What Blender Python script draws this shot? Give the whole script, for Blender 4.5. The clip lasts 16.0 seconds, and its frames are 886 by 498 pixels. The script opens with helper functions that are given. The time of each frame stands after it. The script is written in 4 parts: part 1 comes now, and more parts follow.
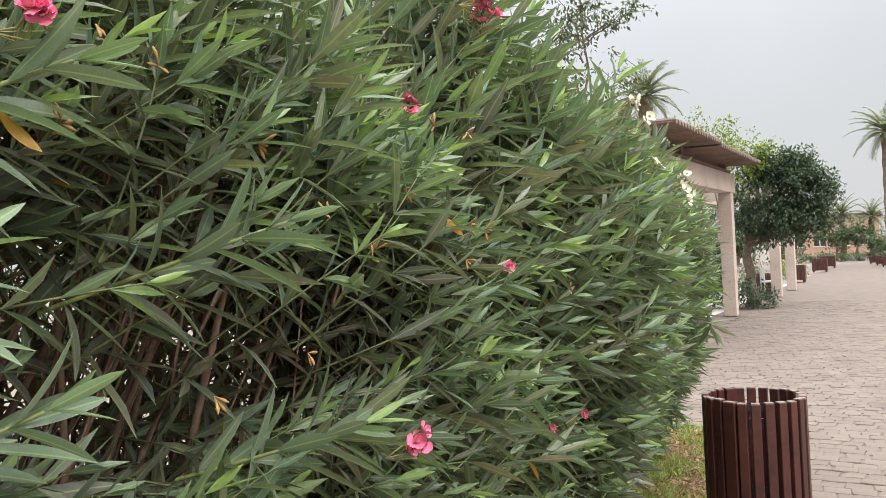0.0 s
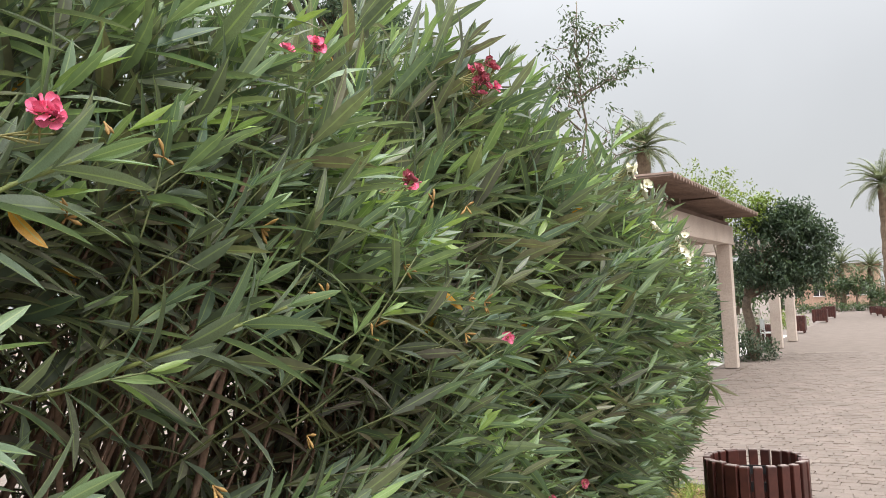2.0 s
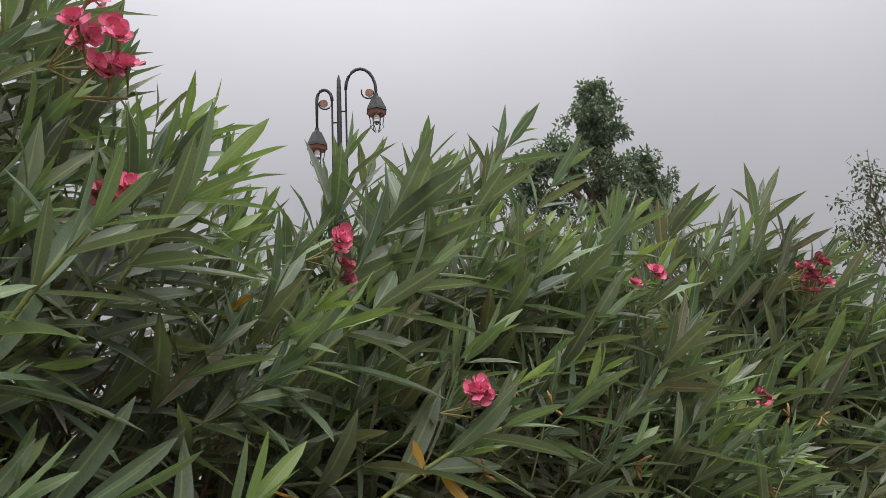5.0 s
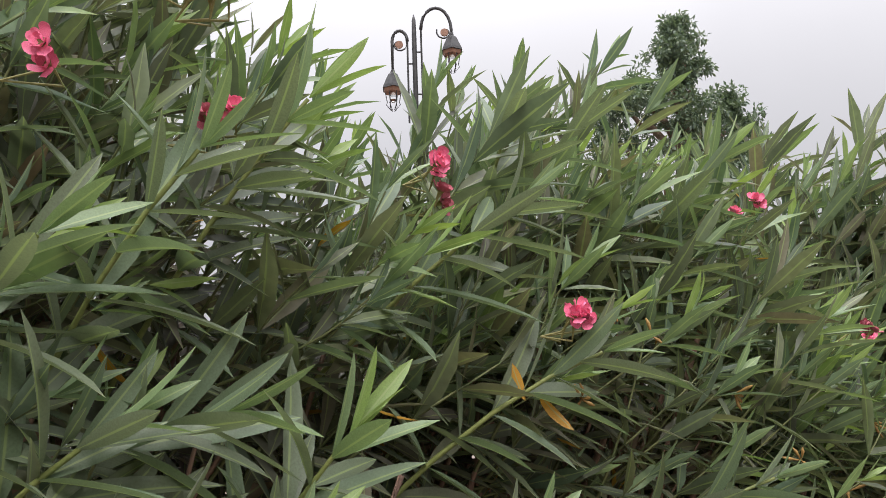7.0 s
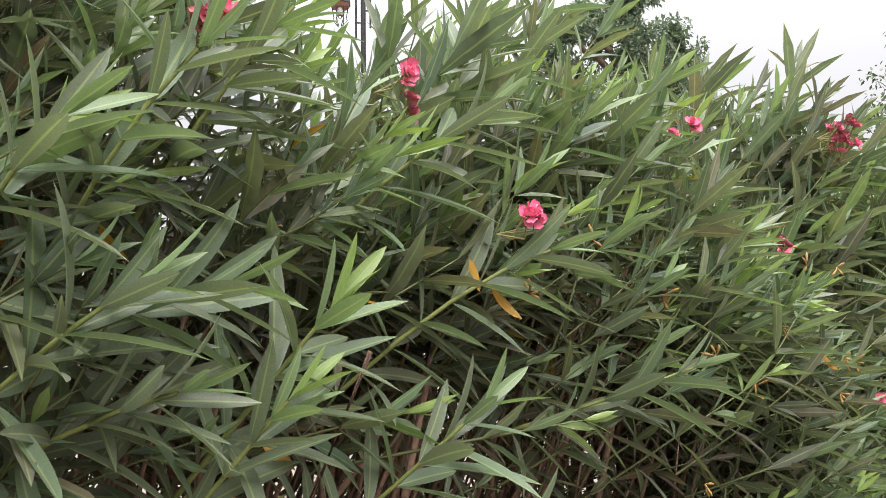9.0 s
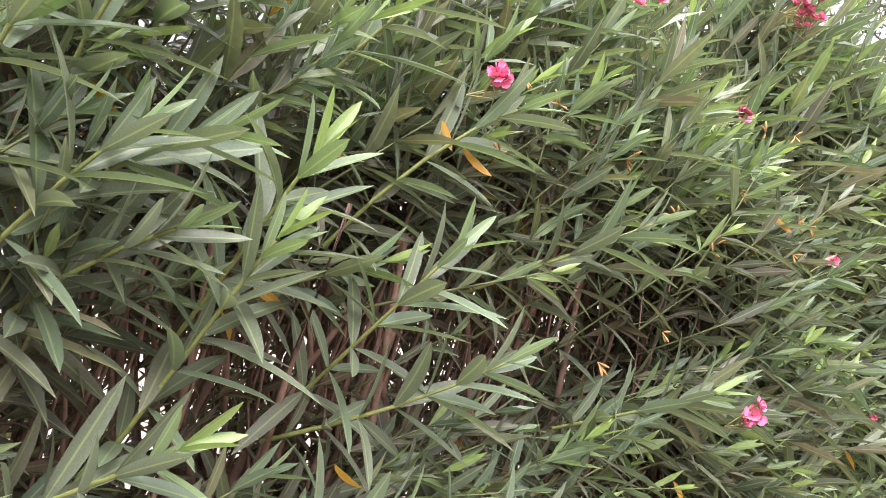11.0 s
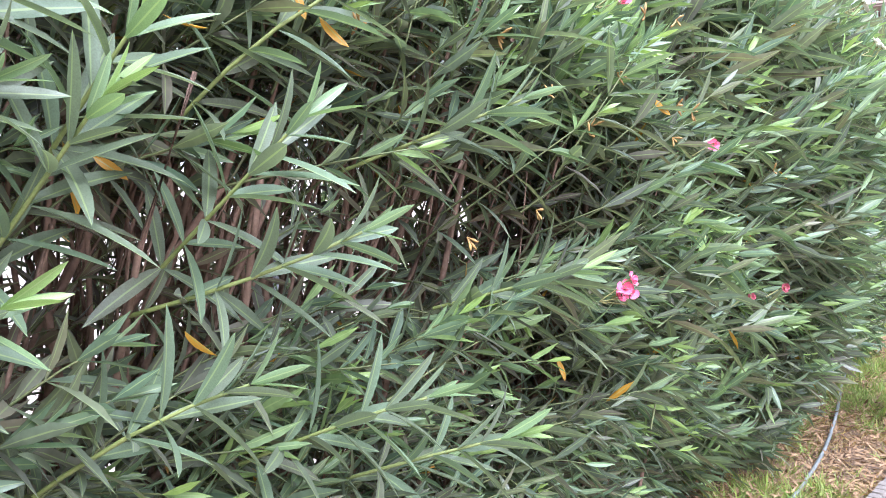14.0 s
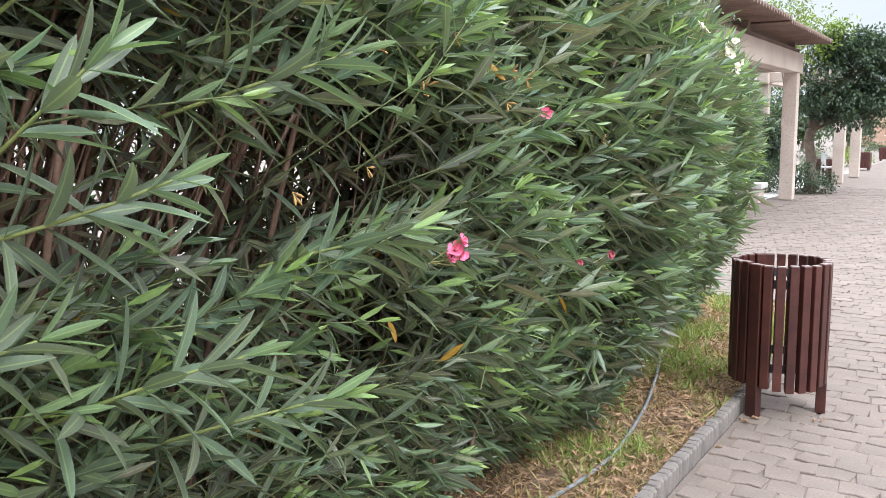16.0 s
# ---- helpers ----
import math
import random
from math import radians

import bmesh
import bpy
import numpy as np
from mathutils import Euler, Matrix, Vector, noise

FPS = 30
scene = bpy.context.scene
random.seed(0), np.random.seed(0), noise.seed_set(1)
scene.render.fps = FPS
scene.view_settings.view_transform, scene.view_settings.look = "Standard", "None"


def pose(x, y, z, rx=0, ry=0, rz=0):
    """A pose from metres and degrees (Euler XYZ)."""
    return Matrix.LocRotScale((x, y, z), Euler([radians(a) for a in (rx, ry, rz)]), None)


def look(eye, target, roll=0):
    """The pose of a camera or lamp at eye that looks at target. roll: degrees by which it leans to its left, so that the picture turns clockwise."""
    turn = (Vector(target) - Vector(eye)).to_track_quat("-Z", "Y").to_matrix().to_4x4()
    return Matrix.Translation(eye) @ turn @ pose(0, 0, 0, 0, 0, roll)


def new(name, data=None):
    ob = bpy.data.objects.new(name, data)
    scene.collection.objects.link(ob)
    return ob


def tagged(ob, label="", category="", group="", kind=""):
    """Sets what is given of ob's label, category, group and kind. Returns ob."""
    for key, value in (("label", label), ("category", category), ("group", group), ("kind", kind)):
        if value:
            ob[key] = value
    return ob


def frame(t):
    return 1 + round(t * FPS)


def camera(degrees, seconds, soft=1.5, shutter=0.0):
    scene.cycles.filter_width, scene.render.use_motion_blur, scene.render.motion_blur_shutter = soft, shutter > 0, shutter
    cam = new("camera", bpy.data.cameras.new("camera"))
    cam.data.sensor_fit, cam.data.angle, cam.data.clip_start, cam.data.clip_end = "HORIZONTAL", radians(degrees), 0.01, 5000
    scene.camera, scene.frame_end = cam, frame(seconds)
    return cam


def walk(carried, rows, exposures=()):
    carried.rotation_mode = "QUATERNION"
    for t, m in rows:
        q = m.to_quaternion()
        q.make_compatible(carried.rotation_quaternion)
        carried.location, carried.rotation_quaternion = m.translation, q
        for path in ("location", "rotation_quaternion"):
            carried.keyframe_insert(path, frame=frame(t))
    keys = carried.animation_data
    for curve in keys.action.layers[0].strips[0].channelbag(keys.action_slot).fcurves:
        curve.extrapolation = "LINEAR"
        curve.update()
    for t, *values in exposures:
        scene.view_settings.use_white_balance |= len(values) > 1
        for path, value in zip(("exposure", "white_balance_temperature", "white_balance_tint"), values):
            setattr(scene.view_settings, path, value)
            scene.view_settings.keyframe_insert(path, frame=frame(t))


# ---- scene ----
cam = camera(57.1, 16.0, soft=0.8)
PATH = [
    (0, (-0.000, 0.000, 1.615), (-1.004, 1.730, 1.630), -2.79),
    (0.5, (-0.005, -0.000, 1.630), (-1.051, 1.704, 1.685), -2.86),
    (1, (-0.005, -0.023, 1.661), (-1.089, 1.654, 1.775), -3.00),
    (1.5, (-0.001, -0.033, 1.675), (-1.052, 1.663, 1.812), -2.64),
    (2, (0.010, -0.012, 1.675), (-0.985, 1.717, 1.808), -2.67),
    (2.5, (-0.005, -0.045, 1.698), (-1.055, 1.647, 1.876), -3.14),
    (3, (-0.025, -0.087, 1.727), (-1.154, 1.543, 1.989), -3.21),
    (3.5, (-0.025, -0.114, 1.752), (-1.231, 1.440, 2.112), -3.44),
    (4, (-0.023, -0.139, 1.768), (-1.305, 1.329, 2.219), -3.27),
    (4.5, (-0.030, -0.172, 1.786), (-1.397, 1.188, 2.319), -3.08),
    (4.7, (-0.034, -0.188, 1.795), (-1.433, 1.125, 2.358), -3.00),
    (6.8, (-0.064, -0.217, 1.783), (-1.640, 0.921, 2.257), -2.36),
    (7, (-0.075, -0.214, 1.772), (-1.655, 0.932, 2.210), -2.06),
    (7.5, (-0.056, -0.211, 1.750), (-1.636, 0.949, 2.150), -0.81),
    (8, (-0.028, -0.214, 1.748), (-1.604, 0.961, 2.116), -0.14),
    (8.5, (0.007, -0.240, 1.740), (-1.554, 0.966, 2.068), -0.56),
    (9, (-0.012, -0.312, 1.718), (-1.530, 0.967, 1.968), -1.01),
    (9.5, (0.007, -0.353, 1.686), (-1.487, 0.968, 1.838), -1.14),
    (9.7, (0.012, -0.365, 1.678), (-1.486, 0.956, 1.790), -1.02),
    (11.8, (0.101, -0.344, 1.617), (-1.400, 0.978, 1.593), -2.27),
    (12, (0.110, -0.339, 1.609), (-1.386, 0.988, 1.571), -2.19),
    (12.5, (0.115, -0.344, 1.588), (-1.375, 0.987, 1.496), -2.05),
    (13, (0.123, -0.334, 1.568), (-1.350, 1.010, 1.422), -2.23),
    (13.5, (0.134, -0.302, 1.555), (-1.310, 1.070, 1.374), -2.98),
    (14, (0.150, -0.273, 1.556), (-1.247, 1.144, 1.358), -3.18),
    (14.5, (0.155, -0.236, 1.538), (-1.148, 1.265, 1.317), -2.59),
    (15, (0.166, -0.239, 1.531), (-1.054, 1.327, 1.288), -1.69),
    (15.5, (0.163, -0.230, 1.527), (-0.995, 1.379, 1.265), -1.13),
    (16, (0.166, -0.222, 1.527), (-0.945, 1.416, 1.243), -0.76),
]
walk(cam, [(t, look(eye, target, roll)) for t, eye, target, roll in PATH],
     exposures=[(0, 0.45, 6500, 9), (2, 0.33, 6500, 9), (3, 0.12, 6500, 10), (3.5, -0.10, 6500, 11), (4, -0.3, 6500, 12), (4.7, -0.55, 6550, 14), (6.8, -0.15, 6550, 13),
                (7.0, 0.06, 6600, 14), (7.4, 0.22, 6600, 12), (9, 0.55, 6650, 13), (9.7, 0.78, 6650, 15), (11.8, 1.45, 6200, 25), (13, 1.58, 5750, 22), (14, 1.55, 5500, 16), (14.8, 1.18, 5500, 11), (16, 0.80, 5900, 9)])

# ---- overcast daylight ----
SUN_EL, SUN_ROT = radians(46), radians(114)
world = bpy.data.worlds.new("overcast_sky")
scene.world = world
world.use_nodes = True
nt = world.node_tree
nt.nodes.clear()
w_out = nt.nodes.new("ShaderNodeOutputWorld")
w_bg = nt.nodes.new("ShaderNodeBackground")
w_sky = nt.nodes.new("ShaderNodeTexSky")
w_sky.sky_type, w_sky.sun_disc = "NISHITA", False
w_sky.sun_elevation, w_sky.sun_rotation = SUN_EL, SUN_ROT
w_sky.dust_density, w_sky.air_density = 4.0, 1.5
w_scale = nt.nodes.new("ShaderNodeMix")
w_scale.data_type, w_scale.blend_type = "RGBA", "MULTIPLY"
w_scale.inputs["Factor"].default_value = 1.0
w_scale.inputs["B"].default_value = (0.10, 0.10, 0.10, 1)
nt.links.new(w_sky.outputs[0], w_scale.inputs["A"])
w_co = nt.nodes.new("ShaderNodeTexCoord")
w_sep = nt.nodes.new("ShaderNodeSeparateXYZ")
nt.links.new(w_co.outputs["Generated"], w_sep.inputs[0])
w_pow = nt.nodes.new("ShaderNodeMath")           # clouds brighten towards the zenith
w_pow.operation = "POWER"
w_pow.use_clamp = True
w_pow.inputs[1].default_value = 3.0
nt.links.new(w_sep.outputs["Z"], w_pow.inputs[0])
w_map = nt.nodes.new("ShaderNodeMapRange")
w_map.inputs["To Min"].default_value, w_map.inputs["To Max"].default_value = 0.57, 5.0
nt.links.new(w_pow.outputs[0], w_map.inputs["Value"])
w_noise = nt.nodes.new("ShaderNodeTexNoise")
w_noise.inputs["Scale"].default_value, w_noise.inputs["Detail"].default_value = 2.2, 4.0
nt.links.new(w_co.outputs["Generated"], w_noise.inputs["Vector"])
w_cloud = nt.nodes.new("ShaderNodeMapRange")
w_cloud.inputs["From Min"].default_value, w_cloud.inputs["From Max"].default_value = 0.3, 0.7
w_cloud.inputs["To Min"].default_value, w_cloud.inputs["To Max"].default_value = 0.94, 1.06
nt.links.new(w_noise.outputs[0], w_cloud.inputs["Value"])
w_mul = nt.nodes.new("ShaderNodeMath")
w_mul.operation = "MULTIPLY"
nt.links.new(w_map.outputs[0], w_mul.inputs[0])
nt.links.new(w_cloud.outputs[0], w_mul.inputs[1])
w_grey = nt.nodes.new("ShaderNodeVectorMath")
w_grey.operation = "SCALE"
w_grey.inputs[0].default_value = (0.975, 0.99, 1.03)
nt.links.new(w_mul.outputs[0], w_grey.inputs["Scale"])
w_mix = nt.nodes.new("ShaderNodeMix")
w_mix.data_type = "RGBA"
w_mix.inputs["Factor"].default_value = 0.9
nt.links.new(w_scale.outputs["Result"], w_mix.inputs["A"])
nt.links.new(w_grey.outputs[0], w_mix.inputs["B"])
nt.links.new(w_mix.outputs["Result"], w_bg.inputs["Color"])
w_bg.inputs["Strength"].default_value = 1.0
nt.links.new(w_bg.outputs[0], w_out.inputs["Surface"])
sun_data = bpy.data.lights.new("sun", "SUN")
sun_data.energy, sun_data.angle, sun_data.color = 1.9, radians(30), (1.0, 0.97, 0.92)
sun = new("sun", sun_data)
sun.matrix_world = look((9, -3, 10), (0, 1, 0))


# ---- materials ----
def shader(name):
    m = bpy.data.materials.new(name)
    m.use_nodes = True
    t = m.node_tree
    return m, t, t.nodes["Principled BSDF"]


def blotch(t, scale, detail=4.0, space="Object"):
    co = t.nodes.new("ShaderNodeTexCoord")
    n = t.nodes.new("ShaderNodeTexNoise")
    n.inputs["Scale"].default_value, n.inputs["Detail"].default_value = scale, detail
    t.links.new(co.outputs[space], n.inputs["Vector"])
    return n.outputs[0]


def ramp(t, value, stops):
    r = t.nodes.new("ShaderNodeValToRGB")
    while len(r.color_ramp.elements) < len(stops):
        r.color_ramp.elements.new(0.5)
    for e, (p, c) in zip(r.color_ramp.elements, stops):
        e.position, e.color = p, (*c, 1)
    t.links.new(value, r.inputs[0])
    return r.outputs[0]


def blend(t, a, b, factor, mode="MIX"):
    n = t.nodes.new("ShaderNodeMix")
    n.data_type, n.blend_type = "RGBA", mode
    for socket, v in ((n.inputs["A"], a), (n.inputs["B"], b), (n.inputs["Factor"], factor)):
        if isinstance(v, (int, float)):
            socket.default_value = v
        elif isinstance(v, tuple):
            socket.default_value = (*v, 1)
        else:
            t.links.new(v, socket)
    return n.outputs["Result"]


def surface(name, dark, light, rough=0.8, scale=8.0, fine=90.0, bump=0.25, depth=0.004, metal=0.0, vary=0.0):
    """Two scales of colour, fine relief; vary: change from piece to piece."""
    m, t, b = shader(name)
    big, small = blotch(t, scale), blotch(t, fine, 6.0)
    c = ramp(t, big, [(0.3, dark), (0.7, light)])
    c = blend(t, c, ramp(t, small, [(0.25, (0.72, 0.72, 0.72)), (0.75, (1.15, 1.15, 1.15))]), 0.8, "MULTIPLY")
    if vary:
        info = t.nodes.new("ShaderNodeObjectInfo")
        geo = t.nodes.new("ShaderNodeNewGeometry")
        add = t.nodes.new("ShaderNodeMath")
        add.operation = "ADD"
        t.links.new(info.outputs["Random"], add.inputs[0])
        t.links.new(geo.outputs["Random Per Island"], add.inputs[1])
        fr = t.nodes.new("ShaderNodeMath")
        fr.operation = "FRACT"
        t.links.new(add.outputs[0], fr.inputs[0])
        lo, hi = 1 - vary, 1 + vary
        c = blend(t, c, ramp(t, fr.outputs[0], [(0.0, (lo, lo, lo)), (0.5, (1.0, 0.98, 0.97)), (1.0, (hi, hi, hi))]), 1.0, "MULTIPLY")
    t.links.new(c, b.inputs["Base Color"])
    b.inputs["Roughness"].default_value, b.inputs["Metallic"].default_value = rough, metal
    if bump:
        bp = t.nodes.new("ShaderNodeBump")
        bp.inputs["Strength"].default_value, bp.inputs["Distance"].default_value = bump, depth
        t.links.new(small, bp.inputs["Height"])
        t.links.new(bp.outputs[0], b.inputs["Normal"])
    return m


def leaf_material(name, old, mid, young, yellow, rough=0.42, through_light=0.25, rib=0.55):
    """Leaf with a pale midrib; the attribute "age" runs from old (0) to young (1), below 0 it has turned yellow."""
    m, t, b = shader(name)
    at = t.nodes.new("ShaderNodeAttribute")
    at.attribute_name = "age"
    geo = t.nodes.new("ShaderNodeNewGeometry")
    age = t.nodes.new("ShaderNodeMapRange")
    age.inputs["From Min"].default_value, age.inputs["From Max"].default_value = -1.0, 1.0
    t.links.new(at.outputs["Fac"], age.inputs["Value"])
    c = ramp(t, age.outputs[0], [(0.2, yellow), (0.42, old), (0.72, mid), (1.0, young)])
    c = blend(t, c, ramp(t, geo.outputs["Random Per Island"], [(0.0, (0.72, 0.76, 0.8)), (0.5, (1, 1, 1)), (1.0, (1.25, 1.18, 0.95))]), 1.0, "MULTIPLY")
    c = blend(t, c, ramp(t, blotch(t, 60.0, 3.0), [(0.3, (0.8, 0.8, 0.8)), (0.7, (1.15, 1.15, 1.15))]), 0.7, "MULTIPLY")
    uv = t.nodes.new("ShaderNodeUVMap")
    sep = t.nodes.new("ShaderNodeSeparateXYZ")
    t.links.new(uv.outputs[0], sep.inputs[0])
    off = t.nodes.new("ShaderNodeMath")
    off.operation = "SUBTRACT"
    off.inputs[1].default_value = 0.5
    t.links.new(sep.outputs["Y"], off.inputs[0])
    ab = t.nodes.new("ShaderNodeMath")
    ab.operation = "ABSOLUTE"
    t.links.new(off.outputs[0], ab.inputs[0])
    line = t.nodes.new("ShaderNodeMapRange")
    line.inputs["From Min"].default_value, line.inputs["From Max"].default_value = 0.035, 0.075
    line.inputs["To Min"].default_value, line.inputs["To Max"].default_value = rib, 0.0
    t.links.new(ab.outputs[0], line.inputs["Value"])
    c = blend(t, c, (0.30, 0.38, 0.16), line.outputs[0])
    t.links.new(c, b.inputs["Base Color"])
    b.inputs["Roughness"].default_value = rough
    b.inputs["Specular IOR Level"].default_value = 0.55
    b.inputs["Sheen Weight"].default_value, b.inputs["Sheen Roughness"].default_value = 0.05, 0.5
    tr = t.nodes.new("ShaderNodeBsdfTranslucent")
    t.links.new(blend(t, c, (1.25, 1.3, 0.8), 1.0, "MULTIPLY"), tr.inputs["Color"])
    mx = t.nodes.new("ShaderNodeMixShader")
    mx.inputs[0].default_value = through_light
    t.links.new(b.outputs[0], mx.inputs[1])
    t.links.new(tr.outputs[0], mx.inputs[2])
    t.links.new(mx.outputs[0], t.nodes["Material Output"].inputs["Surface"])
    return m


LEAF = leaf_material("oleander_leaf", (0.170, 0.140, 0.116), (0.136, 0.202, 0.126), (0.22, 0.325, 0.10), (0.50, 0.26, 0.03), rough=0.40, through_light=0.30, rib=0.7)
TREE_DARK = leaf_material("ficus_leaf", (0.042, 0.068, 0.038), (0.062, 0.100, 0.054), (0.105, 0.155, 0.075), (0.2, 0.15, 0.03), rib=0.0)
TREE_MID = leaf_material("tree_leaf", (0.05, 0.08, 0.035), (0.075, 0.12, 0.05), (0.12, 0.18, 0.06), (0.3, 0.2, 0.05), rib=0.0)
TREE_FEATHER = leaf_material("feathery_leaf", (0.11, 0.160, 0.115), (0.14, 0.20, 0.14), (0.18, 0.24, 0.16), (0.3, 0.2, 0.05), rib=0.0)
TREE_LIME = leaf_material("lime_leaf", (0.13, 0.19, 0.03), (0.2, 0.28, 0.04), (0.3, 0.36, 0.06), (0.4, 0.3, 0.05), rib=0.0)
# palm greens are lightened here, distance haze put into the leaf colour
HAZED_PALM_LEAF = leaf_material("hazed_palm_leaf", (0.17, 0.20, 0.14), (0.21, 0.24, 0.17), (0.25, 0.27, 0.17), (0.3, 0.22, 0.1), rib=0.0)
GRASS = leaf_material("grass_blade", (0.44, 0.33, 0.16), (0.30, 0.34, 0.10), (0.22, 0.34, 0.07), (0.40, 0.225, 0.11), rough=0.6, rib=0.0)
PINK = surface("pink_petal", (0.78, 0.12, 0.26), (0.90, 0.28, 0.42), 0.55, 40, 300, 0.1)
ROSE = surface("faded_petal", (0.36, 0.07, 0.11), (0.52, 0.14, 0.18), 0.6, 40, 300, 0.1)
WHITE_PETAL = surface("white_petal", (0.80, 0.76, 0.55), (0.88, 0.86, 0.74), 0.55, 40, 300, 0.1)
CALYX = surface("calyx", (0.16, 0.17, 0.05), (0.28, 0.24, 0.09), 0.6, 40, 200)
OCHRE = surface("withered_ochre", (0.24, 0.13, 0.04), (0.38, 0.23, 0.07), 0.7, 40, 200, 0.2, 0.001)
FRESH_TWIG = surface("yellow_green_twig", (0.15, 0.185, 0.055), (0.23, 0.26, 0.08), 0.55, 30, 200, 0.2, 0.001)
TWIG = surface("green_twig", (0.10, 0.13, 0.05), (0.17, 0.18, 0.07), 0.6, 30, 200, 0.2, 0.001)
CANE = surface("brown_cane", (0.17, 0.10, 0.07), (0.34, 0.215, 0.16), 0.85, 12, 120, 0.5, 0.003)
BARK = surface("bark", (0.10, 0.075, 0.055), (0.24, 0.18, 0.13), 0.9, 6, 40, 0.8, 0.02)
PALM_BARK = surface("palm_bark", (0.14, 0.10, 0.07), (0.27, 0.20, 0.14), 0.95, 5, 30, 0.9, 0.03)
EARTH = surface("pale_earth", (0.196, 0.158, 0.132), (0.248, 0.206, 0.176), 0.95, 0.4, 14, 0.4, 0.01)
SOIL = surface("dry_soil", (0.115, 0.072, 0.048), (0.225, 0.15, 0.10), 0.95, 5, 60, 0.8, 0.015)
PAVER = surface("pale_pink_paver", (0.162, 0.127, 0.104), (0.212, 0.169, 0.141), 0.85, 2.0, 70, 0.5, 0.003, vary=0.07)
JOINT = surface("sandy_joint", (0.150, 0.116, 0.094), (0.194, 0.153, 0.127), 0.95, 2.5, 80, 0.5, 0.003)
KERB = surface("grey_kerb_concrete", (0.145, 0.124, 0.108), (0.245, 0.218, 0.196), 0.9, 9, 110, 0.5, 0.003, vary=0.12)
WOOD = surface("red_brown_wood", (0.040, 0.0115, 0.009), (0.088, 0.025, 0.018), 0.46, 7, 60, 0.25, 0.001, vary=0.16)
WOOD_END = surface("worn_wood_end", (0.17, 0.12, 0.105), (0.32, 0.26, 0.235), 0.8, 60, 200, 0.3, 0.001)
IRON = surface("dark_iron", (0.03, 0.03, 0.032), (0.06, 0.06, 0.062), 0.55, 20, 150, 0.2, 0.001, metal=0.4)
RUST = surface("rusty_copper", (0.17, 0.085, 0.055), (0.30, 0.16, 0.11), 0.7, 20, 150, 0.3, 0.001)
PLASTER = surface("cream_plaster", (0.44, 0.355, 0.30), (0.55, 0.46, 0.395), 0.9, 1.6, 40, 0.3, 0.004)
TILE = surface("brown_corrugated_sheet", (0.13, 0.085, 0.065), (0.22, 0.15, 0.115), 0.85, 1.5, 30, 0.4, 0.006)
CONCRETE = surface("pale_concrete", (0.48, 0.45, 0.42), (0.60, 0.57, 0.54), 0.9, 3, 60, 0.4, 0.004)
HOSE = surface("grey_hose", (0.15, 0.165, 0.165), (0.23, 0.245, 0.245), 0.6, 10, 80, 0.1, 0.001)
PINK_WALL = surface("pink_render", (0.45, 0.29, 0.21), (0.55, 0.37, 0.28), 0.9, 0.5, 10, 0.3, 0.01)
WHITE_PAINT = surface("white_paint", (0.66, 0.66, 0.65), (0.78, 0.78, 0.77), 0.6, 6, 60, 0.1, 0.001)
DARK_OPEN = surface("dark_opening", (0.03, 0.03, 0.03), (0.06, 0.055, 0.05), 0.6, 2, 20)
LITTER = surface("dead_leaf", (0.20, 0.115, 0.065), (0.38, 0.25, 0.14), 0.85, 30, 150, 0.3, 0.001, vary=0.25)
GLASS = shader("lantern_glass")[0]
GLASS.node_tree.nodes["Principled BSDF"].inputs["Transmission Weight"].default_value = 1.0
GLASS.node_tree.nodes["Principled BSDF"].inputs["Roughness"].default_value = 0.05


# ---- building helpers ----
def part(name, bm, material, parent=None, label="", smooth=False):
    """Links a bmesh as one mesh object under a thing or a part."""
    me = bpy.data.meshes.new(name)
    if smooth:
        for fc in bm.faces:
            fc.smooth = True
    bm.to_mesh(me)
    bm.free()
    me.materials.append(material)
    ob = new(name, me)
    ob.parent = parent
    return tagged(ob, label) if label else ob


def thing(name, label, category, place=(0, 0, 0), group=""):
    ob = new(name)
    ob.empty_display_size = 0.1
    ob.location = place
    return tagged(ob, label, category, group)


def add_box(bm, x0, x1, y0, y1, z0, z1, bevel=0.0, m=None):
    out = bmesh.ops.create_cube(bm, size=1.0)["verts"]
    for v in out:
        v.co = Vector(((x0 + x1) / 2 + v.co.x * (x1 - x0), (y0 + y1) / 2 + v.co.y * (y1 - y0), (z0 + z1) / 2 + v.co.z * (z1 - z0)))
    if bevel:
        edges = list({e for v in out for e in v.link_edges})
        r = bmesh.ops.bevel(bm, geom=edges, offset=bevel, segments=2, affect="EDGES", profile=0.5)
        out = list({v for v in out if v.is_valid} | set(r["verts"]))
    if m is not None:
        bmesh.ops.transform(bm, matrix=m, verts=out)
    return out


def box(x0, x1, y0, y1, z0, z1, bevel=0.0, m=None):
    bm = bmesh.new()
    add_box(bm, x0, x1, y0, y1, z0, z1, bevel, m)
    return bm


